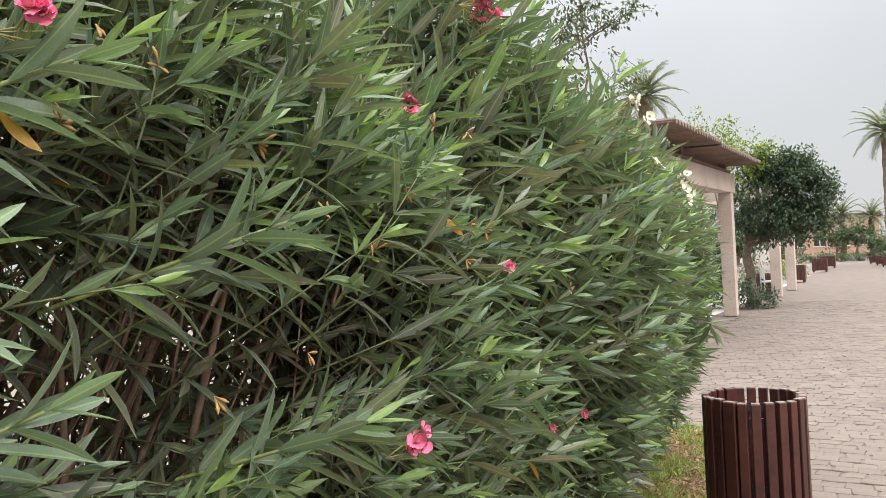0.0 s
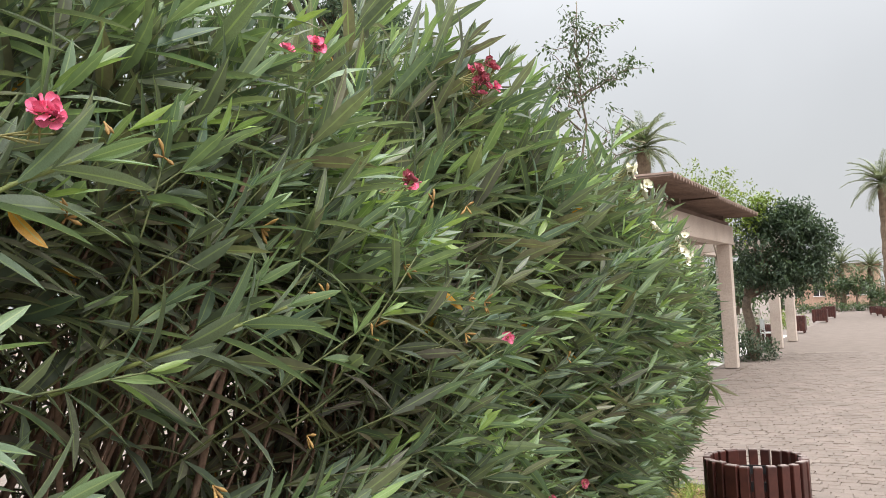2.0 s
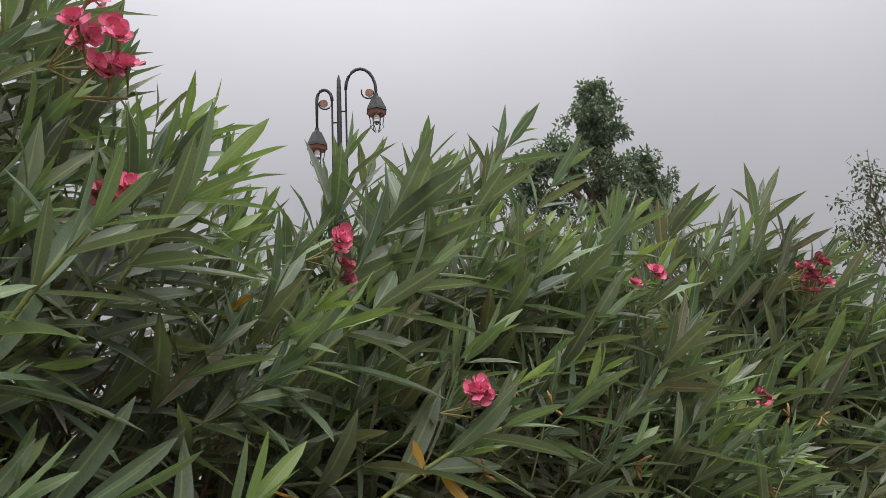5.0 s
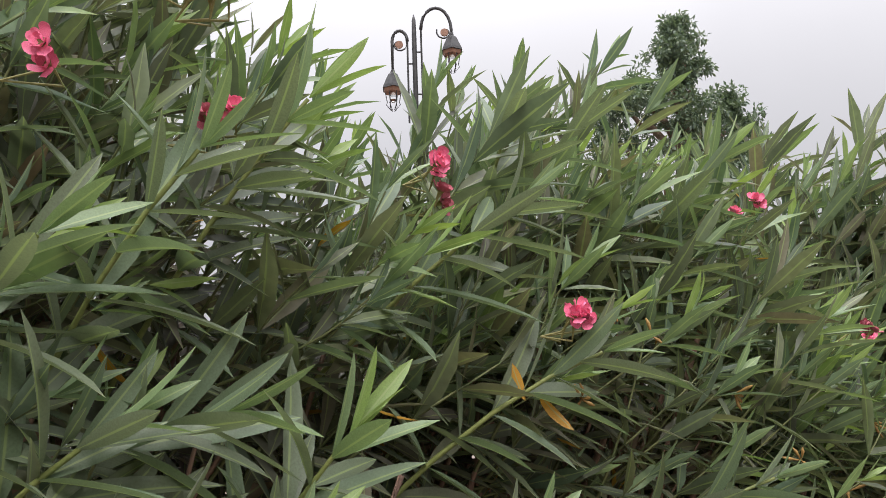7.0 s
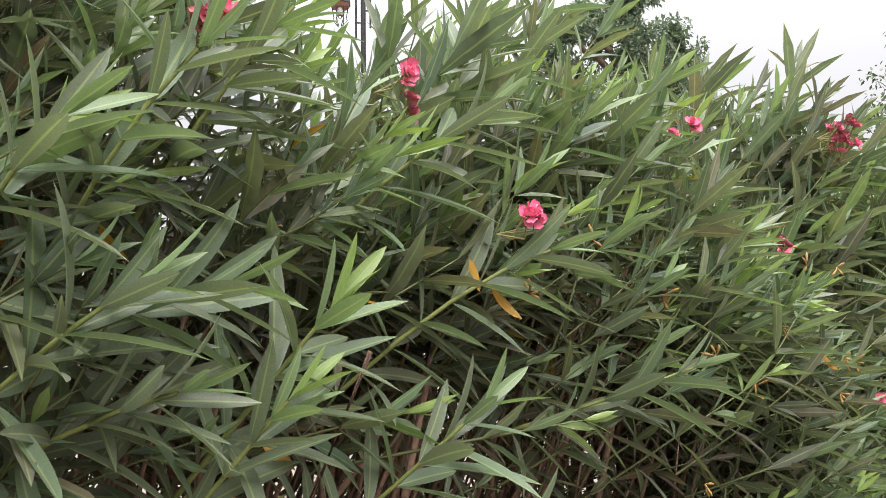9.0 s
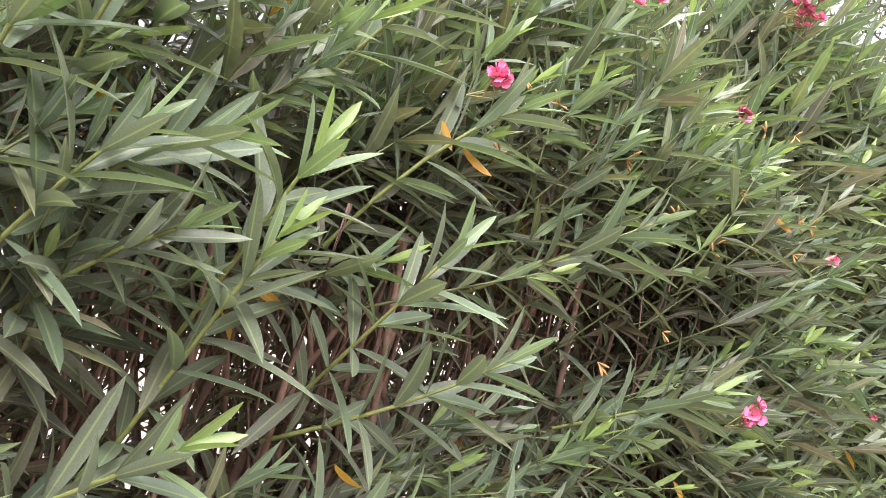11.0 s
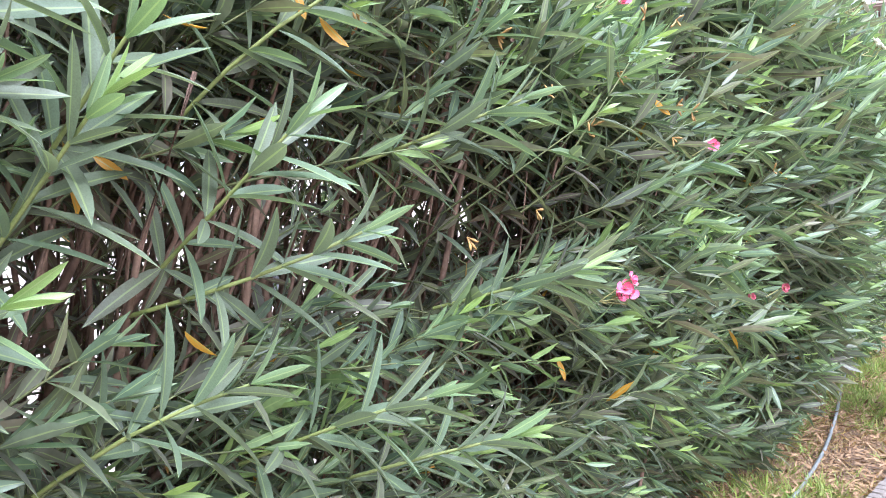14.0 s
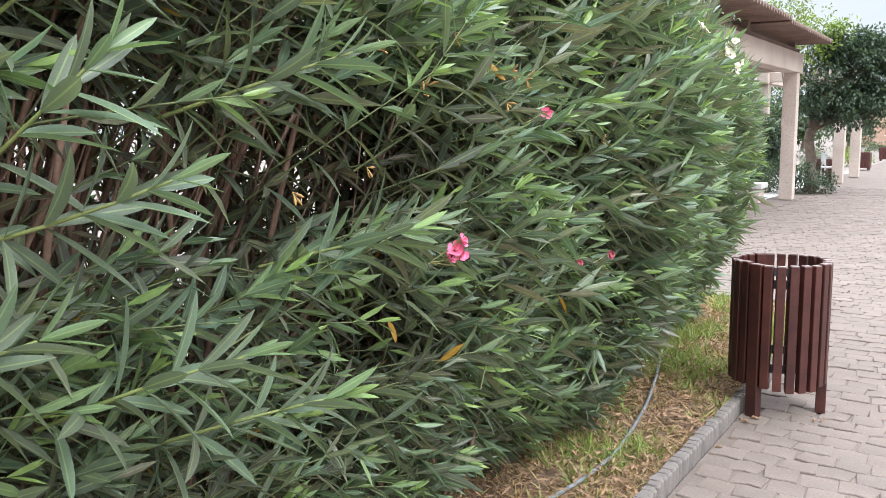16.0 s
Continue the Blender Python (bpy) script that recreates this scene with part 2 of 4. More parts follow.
def tube(bm, points, radii, sides=6):
    """A tapered tube through the points."""
    rings, n = [], len(points)
    pts = [Vector(p) for p in points]
    for i, p in enumerate(pts):
        d = (pts[min(i + 1, n - 1)] - pts[max(i - 1, 0)]).normalized()
        a = d.cross(Vector((0.31, 0.2, 0.93)) if abs(d.z) < 0.9 else Vector((1, 0, 0))).normalized()
        b = d.cross(a)
        rings.append([bm.verts.new(p + radii[i] * (math.cos(k * math.tau / sides) * a + math.sin(k * math.tau / sides) * b)) for k in range(sides)])
    for r0, r1 in zip(rings, rings[1:]):
        for k in range(sides):
            bm.faces.new((r0[k], r0[(k + 1) % sides], r1[(k + 1) % sides], r1[k]))
    bm.faces.new(rings[0][::-1])
    bm.faces.new(rings[-1])
    return bm


def unit(a):
    return a / np.maximum(np.linalg.norm(a, axis=-1, keepdims=True), 1e-9)


def leaf_mesh(name, base, along, normal, length, width, bend, age, segments=4, fold=0.18, blunt=0.0):
    """One mesh of many pointed leaves; every argument from base to age is an array over the leaves."""
    n, rings = len(base), segments + 1
    u = np.linspace(0, 1, rings)
    prof = np.maximum(np.power(u, 0.68) * np.power(1 - u, 0.72 - blunt), 0.0)
    prof = prof / prof.max()
    prof[0], prof[-1] = 0.10, 0.03
    side = unit(np.cross(along, normal))
    normal = np.cross(side, along)
    v = np.array([-1.0, 0.0, 1.0])
    co = (base[:, None, None, :] + along[:, None, None, :] * (length[:, None] * u)[:, :, None, None]
          + side[:, None, None, :] * (0.5 * width[:, None, None] * prof[None, :, None] * v)[..., None]
          + normal[:, None, None, :] * (fold * width[:, None, None] * prof[None, :, None] * np.abs(v) - (bend * length)[:, None, None] * (u ** 2)[None, :, None])[..., None])
    first = np.arange(n)[:, None, None, None] * (rings * 3)
    i, j = np.arange(segments)[None, :, None, None], np.arange(2)[None, None, :, None]
    corner = np.array([0, 3, 4, 1])[None, None, None, :]
    faces = (first + i * 3 + j + corner).reshape(-1, 4)
    me = bpy.data.meshes.new(name)
    me.vertices.add(n * rings * 3)
    me.vertices.foreach_set("co", co.astype(np.float32).ravel())
    me.loops.add(faces.size)
    me.loops.foreach_set("vertex_index", faces.astype(np.int32).ravel())
    me.polygons.add(len(faces))
    me.polygons.foreach_set("loop_start", np.arange(0, faces.size, 4, dtype=np.int32))
    me.polygons.foreach_set("use_smooth", np.ones(len(faces), dtype=bool))
    uvs = np.stack(np.broadcast_arrays(u[None, :, None], 0.5 + 0.5 * v[None, None, :]), -1)
    uvs = np.broadcast_to(uvs, (n, rings, 3, 2)).reshape(-1, 2)[faces.ravel()]
    me.uv_layers.new(name="UVMap").data.foreach_set("uv", uvs.astype(np.float32).ravel())
    me.attributes.new("age", "FLOAT", "POINT").data.foreach_set("value", np.repeat(age, rings * 3).astype(np.float32))
    me.update(calc_edges=True)
    return me


def leaf_part(name, material, parent, label="", kind="stuff", **leaves):
    me = leaf_mesh(name, **leaves)
    me.materials.append(material)
    ob = new(name, me)
    ob.parent = parent
    return tagged(ob, label, "", "", kind)


# ---- ground ----
def sheet(name, x0, x1, y0, y1, z, material, label, step=None, uneven=0.0):
    bm = bmesh.new()
    nx, ny = (max(1, round((x1 - x0) / step)), max(1, round((y1 - y0) / step))) if step else (1, 1)
    grid = [[bm.verts.new((x0 + (x1 - x0) * i / nx, y0 + (y1 - y0) * j / ny,
                           z + uneven * noise.noise((i * 0.6, j * 0.6, z * 9)))) for i in range(nx + 1)] for j in range(ny + 1)]
    for j in range(ny):
        for i in range(nx):
            bm.faces.new((grid[j][i], grid[j][i + 1], grid[j + 1][i + 1], grid[j + 1][i]))
    return tagged(part(name, bm, material, smooth=bool(step)), label, name, "", "structure")


KERB_X, BED_END = -0.89, 7.0
sheet("ground", -900, 900, -900, 900, -0.06, EARTH, "pale dusty earth reaching to the horizon")
pavement = sheet("pavement", KERB_X + 0.005, 5.0, -6, 60, -0.008, JOINT, "pale pink stone pavers with sandy joints")
sheet("forecourt", -3.9, KERB_X - 0.0, BED_END + 0.1, 60, -0.012, JOINT, "pale paved ground along the pergola")
sheet("garden_bed", -3.2, KERB_X - 0.056, -5, BED_END, 0.035, SOIL, "dry brown soil of the planting bed", 0.12, 0.03)
sheet("slab", -8.5, -3.905, 12.5, 31, -0.004, CONCRETE, "smooth grey concrete floor under the pergola")

# ---- kerb of small rounded concrete stones ----
kerb = tagged(new("kerb"), "low grey concrete kerb of rounded stones", "kerb", "", "structure")
kb = bmesh.new()
outline = [(-0.030, -0.0225)] + [(0.008 + 0.018 * math.sin(a * math.pi / 6), -0.0235 * math.cos(a * math.pi / 6)) for a in range(7)] + [(-0.030, 0.0225)]
low = [kb.verts.new((x, y, -0.05)) for x, y in outline]
mid = [kb.verts.new((x, y, 0.064)) for x, y in outline]
top = [kb.verts.new((x * 0.86 - 0.002, y * 0.86, 0.074)) for x, y in outline]
for lower, upper in ((low, mid), (mid, top)):
    for k in range(len(outline)):
        kb.faces.new((lower[k], lower[(k + 1) % len(outline)], upper[(k + 1) % len(outline)], upper[k]))
kb.faces.new(top)
stone = part("kerb_stone", kb, KERB, kerb)
stone.location = (KERB_X - 0.028, -1.5, 0)
rng = random.Random(3)
for k in range(1, 178):
    ob = new("kerb_stone", stone.data)
    ob.parent = kerb
    ob.matrix_basis = pose(KERB_X - 0.028 + rng.uniform(-0.004, 0.004), -1.5 + k * 0.048, rng.uniform(-0.006, 0.004), rng.uniform(-1.5, 1.5), rng.uniform(-1.5, 1.5), rng.uniform(-2, 2))
for k in range(25):     # the bed's far end
    ob = new("kerb_stone", stone.data)
    ob.parent = kerb
    ob.matrix_basis = pose(KERB_X - 0.10 - k * 0.048, BED_END + 0.03, rng.uniform(-0.006, 0.004), 0, 0, 90)


# ---- litter bin ----
def litter_bin(place):
    binn = thing("litter_bin", "round red-brown slatted wooden litter bin with worn slat ends", "litter bin", place)
    count, radius, top_z = 24, 0.240, 0.825
    rg = random.Random(7)
    for k in range(count):
        a = k * math.tau / count + radians(-108)
        leg = k % 8 == 0
        w, z0 = (0.064, 0.0) if leg else (0.0445, 0.165 + rg.uniform(-0.012, 0.01))
        zt = top_z + rg.uniform(-0.006, 0.006)
        m = pose(0, 0, 0, 0, 0, math.degrees(a)) @ pose(radius, 0, 0, 0, 0, rg.uniform(-4, 4))
        slat = part("leg" if leg else "slat", box(-0.040 if leg else -0.026, 0.012, -w / 2, w / 2, z0, zt, 0.004, m), WOOD, binn)
        part("worn_end", box(-0.023, 0.0095, -w / 2 + 0.003, w / 2 - 0.003, zt - 0.004, zt + 0.003, 0.0, m), WOOD_END, slat, "pale worn slat end")
    for z in (0.70, 0.25):
        bm = bmesh.new()
        seg = 40
        for k in range(seg):
            a0, a1 = k * math.tau / seg, (k + 1) * math.tau / seg
            q = []
            for r in (0.199, 0.2105):
                q.append([bm.verts.new((r * math.cos(a), r * math.sin(a), zz)) for a, zz in ((a0, z), (a1, z), (a1, z + 0.045), (a0, z + 0.045))])
            bm.faces.new(q[0][::-1]), bm.faces.new(q[1])
            bm.faces.new((q[0][3], q[0][2], q[1][2], q[1][3])), bm.faces.new((q[0][1], q[0][0], q[1][0], q[1][1]))
        bmesh.ops.remove_doubles(bm, verts=bm.verts, dist=1e-4)
        part("hoop", bm, IRON, binn, "dark iron hoop")
    return binn


litter_bin((-0.755, 4.385, 0.0))


# ---- pergolas ----
def corrugated(x0, x1, y0, y1, z0, z1, pitch=0.18, wave=0.035, thick=0.03):
    """A sheet whose waves run across x, from height z0 at x0 to z1 at x1."""
    bm = bmesh.new()
    n = max(4, round((y1 - y0) / pitch * 8))
    rows = []
    for j in range(n + 1):
        y = y0 + (y1 - y0) * j / n
        h = wave * math.sin(math.tau * (y - y0) / pitch)
        rows.append([bm.verts.new((x, y, z + h + d)) for x, z, d in ((x0, z0, 0), (x1, z1, 0), (x1, z1, thick), (x0, z0, thick))])
    for a, b in zip(rows, rows[1:]):
        for k in range(4):
            bm.faces.new((a[k], a[(k + 1) % 4], b[(k + 1) % 4], b[k]))
    bm.faces.new(rows[0]), bm.faces.new(rows[-1][::-1])
    return bm


def pergola(y_posts, x_front, x_back, z_beam, label, roofs):
    p = thing("pergola", label, "pergola", (x_front, y_posts[0], 0), "pergolas along the path")
    inv = Matrix.Translation((-x_front, -y_posts[0], 0))
    y0, y1 = y_posts[0] - 0.35, y_posts[-1] + 0.32
    for x in (x_front, x_back):
        for y in y_posts:
            post = part("post", box(x - 0.135, x + 0.135, y - 0.14, y + 0.14, 0, z_beam, 0.012, inv), PLASTER, p)
        part("beam", box(x - 0.15, x + 0.15, y0, y1, z_beam, z_beam + 0.40, 0.012, inv), PLASTER, p)
    for y in y_posts:
        part("crossbeam", box(x_back + 0.15, x_front - 0.15, y - 0.12, y + 0.12, z_beam + 0.04, z_beam + 0.30, 0.01, inv), PLASTER, p)
    for x in (x_front, x_back) if roofs else ():
        part("purlin", box(x - 0.08, x + 0.08, y0 + 0.05, y1 - 0.05, z_beam + 0.40, z_beam + 0.50, 0.01, inv), TILE, p, "brown timber purlin")
        for y in (y0 + 0.4, (y0 + y1) / 2 - 0.9, y1 - 0.5):
            part("strut", box(x - 0.07, x + 0.07, y - 0.07, y + 0.07, z_beam + 0.50, z_beam + 0.66, 0.0, inv), TILE, p, "short timber strut")
    for a, b, drop in roofs:
        bm = corrugated(x_back - 0.6, x_front + 0.66, a, b, z_beam + 0.78 - drop, z_beam + 0.68 - drop)
        bm.transform(inv)
        part("roof_sheet", bm, TILE, p, "weathered brown corrugated roof sheet", True)
    return p


pergola((12.3, 18.38), -3.52, -7.6, 2.66, "cream plastered pergola with a brown corrugated roof", ((11.6, 14.9, 0.0), (14.75, 18.95, 0.05)))
pergola((24.3, 27.4), -3.40, -5.4, 2.75, "cream plastered pergola standing behind a dark tree", ())


def bench(place, label):
    b = thing("bench", label, "bench", place)
    part("seat", box(-0.85, 0.27, -0.28, 0.28, 0.30, 0.41, 0.015), CONCRETE, b)
    for x in (-0.70, 0.12):
        part("leg", box(x - 0.09, x + 0.09, -0.22, 0.22, 0.0, 0.30, 0.015), PLASTER, b)
    return b


bench((-4.0, 17.3, 0.0), "pale concrete bench on the pergola floor")


def planter_box(place, w, h, material, label, legs=True):
    b = thing("planter", label, "planter", place, "planters along the path")
    n = 6
    for k in range(n):
        x = -w / 2 + w * (k + 0.5) / n
        part("slat", box(x - w / n * 0.46, x + w / n * 0.46, -w / 2, -w / 2 + 0.03, 0.08, h, 0.004), material, b)
        part("slat", box(x - w / n * 0.46, x + w / n * 0.46, w / 2 - 0.03, w / 2, 0.08, h, 0.004), material, b)
    for sx in (-1, 1):
        part("side_panel", box(sx * w / 2 - 0.015, sx * w / 2 + 0.015, -w / 2 + 0.032, w / 2 - 0.032, 0.08, h, 0.004), material, b)
        for sy in (-1, 1):
            part("leg", box(sx * (w / 2 - 0.04) - 0.025, sx * (w / 2 - 0.04) + 0.025, sy * (w / 2 - 0.07) - 0.025, sy * (w / 2 - 0.07) + 0.025, 0, 0.082, 0.0), material, b)
    part("soil", box(-w / 2 + 0.02, w / 2 - 0.02, -w / 2 + 0.035, w / 2 - 0.035, h - 0.10, h - 0.05), SOIL, b)
    return b


for x, y, w, h in ((-3.8, 32.2, 0.55, 0.62), (-3.95, 25.2, 0.6, 0.62), (-3.85, 41.0, 0.6, 0.6), (-3.9, 46.0, 0.6, 0.6)):
    planter_box((x, y, 0.0), w, h, WOOD, "dark red-brown slatted wooden planter beside the path")
for x, y, w, h in ((-1.15, 45.0, 0.6, 0.42), (-1.9, 50.0, 0.6, 0.42), (-1.5, 47.5, 0.6, 0.42)):
    planter_box((x, y, 0.0), w, h, WOOD, "low brown wooden planter beside the path")


def white_chair(place):
    c = thing("chair", "white painted chair standing under the pergola", "chair", place)
    part("seat", box(-0.22, 0.22, -0.22, 0.22, 0.40, 0.44, 0.01), WHITE_PAINT, c)
    part("backrest", box(-0.22, -0.19, -0.22, 0.22, 0.50, 0.82, 0.01), WHITE_PAINT, c)
    for sx in (-1, 1):
        for sy in (-1, 1):
            part("leg", box(sx * 0.2 - 0.018, sx * 0.2 + 0.018, sy * 0.2 - 0.018, sy * 0.2 + 0.018, 0, 0.52 if sx < 0 else 0.40, 0.004), WHITE_PAINT, c)
    return c


white_chair((-3.62, 24.6, 0.0)).rotation_euler = (0, 0, 0.4)


# ---- street lamp ----
def street_lamp(place, height=7.75, turn=0.0):
    s = thing("street_lamp", "dark wrought-iron street lamp with two hanging lanterns", "street lamp", place)
    s.rotation_euler = (0, 0, turn)
    part("base", tube(bmesh.new(), [(0, 0, 0), (0, 0, 0.12), (0, 0, 0.2), (0, 0, 0.9), (0, 0, 1.0)], [0.2, 0.2, 0.12, 0.09, 0.06], 12), IRON, s)
    part("pole", tube(bmesh.new(), [(0, 0, 1.0), (0, 0, height - 0.35), (0, 0, height - 0.1), (0, 0, height)], [0.042, 0.036, 0.03, 0.008], 10), IRON, s, smooth=True)
    for sx, zt, reach, rise, hang in ((-1, height - 0.42, 0.22, 0.17, height - 0.86), (1, height - 0.24, 0.44, 0.34, height - 0.30)):
        part("side_rod", tube(bmesh.new(), [(sx * 0.10, 0, zt - 1.25), (sx * 0.10, 0, zt)], [0.016, 0.016], 6), IRON, s)
        for z in (zt - 1.0, zt - 0.35):
            part("brace", tube(bmesh.new(), [(0, 0, z), (sx * 0.10, 0, z)], [0.012, 0.012], 6), IRON, s)
        arc = [(sx * (0.10 + reach * 0.5 * (1 - math.cos(a * math.pi / 10))), 0, zt + rise * math.sin(a * math.pi / 10)) for a in range(11)]
        end = arc[-1]
        arm = part("arm", tube(bmesh.new(), arc + [(end[0], 0, hang)], [0.024] * 11 + [0.018], 7), IRON, s, smooth=True)
        cx, cz = end[0] - sx * 0.10, end[2] - 0.05
        curl = [(cx + (0.04 + 0.008 * a) * math.cos(a * 0.55 + 1.2) * -sx, 0, cz + (0.04 + 0.008 * a) * math.sin(a * 0.55 + 1.2)) for a in range(11)]
        part("scroll", tube(bmesh.new(), curl, [0.012] * 11, 6), IRON, arm)
        part("leaf_ornament", tube(bmesh.new(), [(cx, -0.012, cz), (cx, 0.012, cz)], [0.06, 0.06], 10), RUST, arm, "rusty round leaf ornament")
        lantern = part("lantern", tube(bmesh.new(), [(end[0], 0, hang), (end[0], 0, hang - 0.05), (end[0], 0, hang - 0.08), (end[0], 0, hang - 0.26), (end[0], 0, hang - 0.30)], [0.03, 0.04, 0.075, 0.155, 0.165], 6), IRON, s, "dark hexagonal lantern hood")
        part("rim", tube(bmesh.new(), [(end[0], 0, hang - 0.302), (end[0], 0, hang - 0.35)], [0.15, 0.125], 6), RUST, lantern, "rusty lantern rim")
        cage = bmesh.new()
        for k in range(6):
            a = k * math.tau / 6
            tube(cage, [(end[0] + r * math.cos(a), r * math.sin(a), hang - z) for r, z in ((0.11, 0.35), (0.085, 0.5), (0.10, 0.53), (0.03, 0.62))], [0.006] * 4, 4)
        part("cage", cage, IRON, lantern, "thin wire cage")
        part("bulb", tube(bmesh.new(), [(end[0], 0, hang - z) for z in (0.352, 0.40, 0.46, 0.50)], [0.03, 0.055, 0.05, 0.015], 10), GLASS, lantern, "clear glass bulb")
    return s


street_lamp((-9.0, 5.88, -0.06), 7.76, math.radians(56))


# ---- trees ----
def limb_points(rg, start, end, n=5, wobble=0.06):
    a, b = Vector(start), Vector(end)
    d = (b - a).length * wobble
    return [a.lerp(b, k / n) + (Vector((rg.uniform(-d, d), rg.uniform(-d, d), rg.uniform(-d, d))) if 0 < k < n else Vector()) for k in range(n + 1)]


def scatter_leaves(np_rng, clumps, per_clump, size, spread_down=0.3, young=0.3):
    """Leaves in many small clumps: (centre, radius) each."""
    c = np.repeat(np.array([p for p, _ in clumps], float), per_clump, 0)
    r = np.repeat(np.array([q for _, q in clumps], float), per_clump)
    n = len(c)
    d = unit(np_rng.normal(size=(n, 3)))
    rad = np_rng.uniform(0.35, 1.0, n) ** 0.6
    base = c + d * (r * rad)[:, None]
    along = unit(d * 0.8 + np_rng.normal(size=(n, 3)) * 0.6 - np.array([0, 0, spread_down]))
    normal = unit(np_rng.normal(size=(n, 3)) * 0.5 + np.array([0, 0, 1.0]))
    length = size * np_rng.uniform(0.7, 1.3, n)
    age = np.clip(0.2 + young * d[:, 2] + np_rng.normal(size=n) * 0.25, 0, 1)
    return dict(base=base, along=along, normal=normal, length=length, width=length * 0.45, bend=np_rng.uniform(0, 0.25, n), age=age)


def tree(name, label, place, trunk_top, lobes, leaf, material, clumps_per_lobe=30, per_clump=22, trunk_r=0.1, clump_r=0.24, seed=1, bark=None, group=""):
    """Tapered trunk, limbs to every lobe (x, y, z, radius, relative to place), crown of leaf clumps with gaps between."""
    rg, nr = random.Random(seed), np.random.default_rng(seed)
    t = thing(name, label, "tree", place, group)
    bark = bark or BARK
    top = Vector((rg.uniform(-0.1, 0.1), rg.uniform(-0.1, 0.1), trunk_top))
    part("trunk", tube(bmesh.new(), limb_points(rg, (0, 0, -0.05), top), [trunk_r * (1.25 - 0.1 * k) for k in range(6)], 9), bark, t, smooth=True)
    clumps = []
    for lx, ly, lz, lr in lobes:
        start = top if lz > trunk_top else Vector((0, 0, max(0.3, lz * 0.7)))
        part("limb", tube(bmesh.new(), limb_points(rg, start, (lx, ly, lz)), [trunk_r * (0.55 - 0.08 * k) for k in range(6)], 6), bark, t, smooth=True)
        for _ in range(clumps_per_lobe):
            d = unit(nr.normal(size=3))
            rr = lr * nr.uniform(0.2, 1.3)
            clumps.append(((lx + d[0] * rr, ly + d[1] * rr, lz + d[2] * rr * 0.85), clump_r * nr.uniform(0.6, 1.25)))
    leaf_part("crown", material, t, segments=2, **scatter_leaves(nr, clumps, per_clump, leaf))
    return t


tree("ficus_tree", "dense dark green ficus tree with a short trunk beside the pergola", (-3.55, 21.0, -0.014), 1.5,
     ((0.7, 0.0, 2.45, 0.75), (0.1, 0.1, 2.3, 0.7), (1.25, 0.1, 2.35, 0.62), (1.2, 0, 3.1, 0.5), (0.6, -0.1, 3.1, 0.6), (1.0, 0.0, 1.95, 0.55), (0.2, 0.0, 1.95, 0.5), (1.6, 0, 2.85, 0.45), (1.5, -0.1, 2.1, 0.45), (0.5, 0, 3.4, 0.4), (1.15, 0, 3.45, 0.35)),
     0.085, TREE_DARK, 62, 40, 0.13, 0.17, 11)
tree("lime_green_tree", "small tree with airy yellow-green leaves behind the pergola", (-4.3, 22.3, -0.004), 2.2,
     ((1.0, -1.9, 3.55, 0.38), (0.75, -1.8, 3.2, 0.40), (0.6, -1.8, 3.85, 0.35), (1.25, -1.8, 3.75, 0.30), (0.0, 0.5, 4.5, 0.55), (-0.7, 0.5, 4.7, 0.5)), 0.09, TREE_LIME, 18, 20, 0.06, 0.20, 12)
tree("tall_tree", "tall feathery green tree with a pointed top", (-11.6, 15.4, -0.06), 8.2,
     ((0, 0, 11.35, 0.30), (0, 0.1, 10.95, 0.50), (0, -0.35, 10.55, 0.50), (0, 0.45, 10.4, 0.48), (0, 0, 9.95, 0.5), (0, -1.6, 9.35, 0.55), (0, -0.9, 9.15, 0.5), (0, -2.2, 8.9, 0.5), (0, 1.9, 9.75, 0.5), (0, 2.5, 9.35, 0.5), (0, 2.3, 8.7, 0.55), (0, 0.9, 9.2, 0.6), (0, 0, 9.0, 0.7), (-0.4, -2.4, 8.2, 0.6), (0, 0, 8.4, 0.8), (-0.5, -1.2, 8.2, 0.75), (0.3, 1.4, 8.3, 0.7), (0, 0.3, 7.7, 0.9), (0, 1.6, 7.4, 0.8)),
     0.13, TREE_FEATHER, 30, 40, 0.2, 0.17, 13)
tree("garden_tree", "green garden tree standing behind the oleander hedge", (-7.5, 25.0, -0.06), 2.6,
     ((0, 0, 4.0, 0.9), (0.8, 0, 3.6, 0.7), (-0.9, 0, 3.7, 0.8), (0, 0.5, 3.0, 0.9)), 0.14, TREE_MID, 26, 20, 0.1, 0.3, 14)


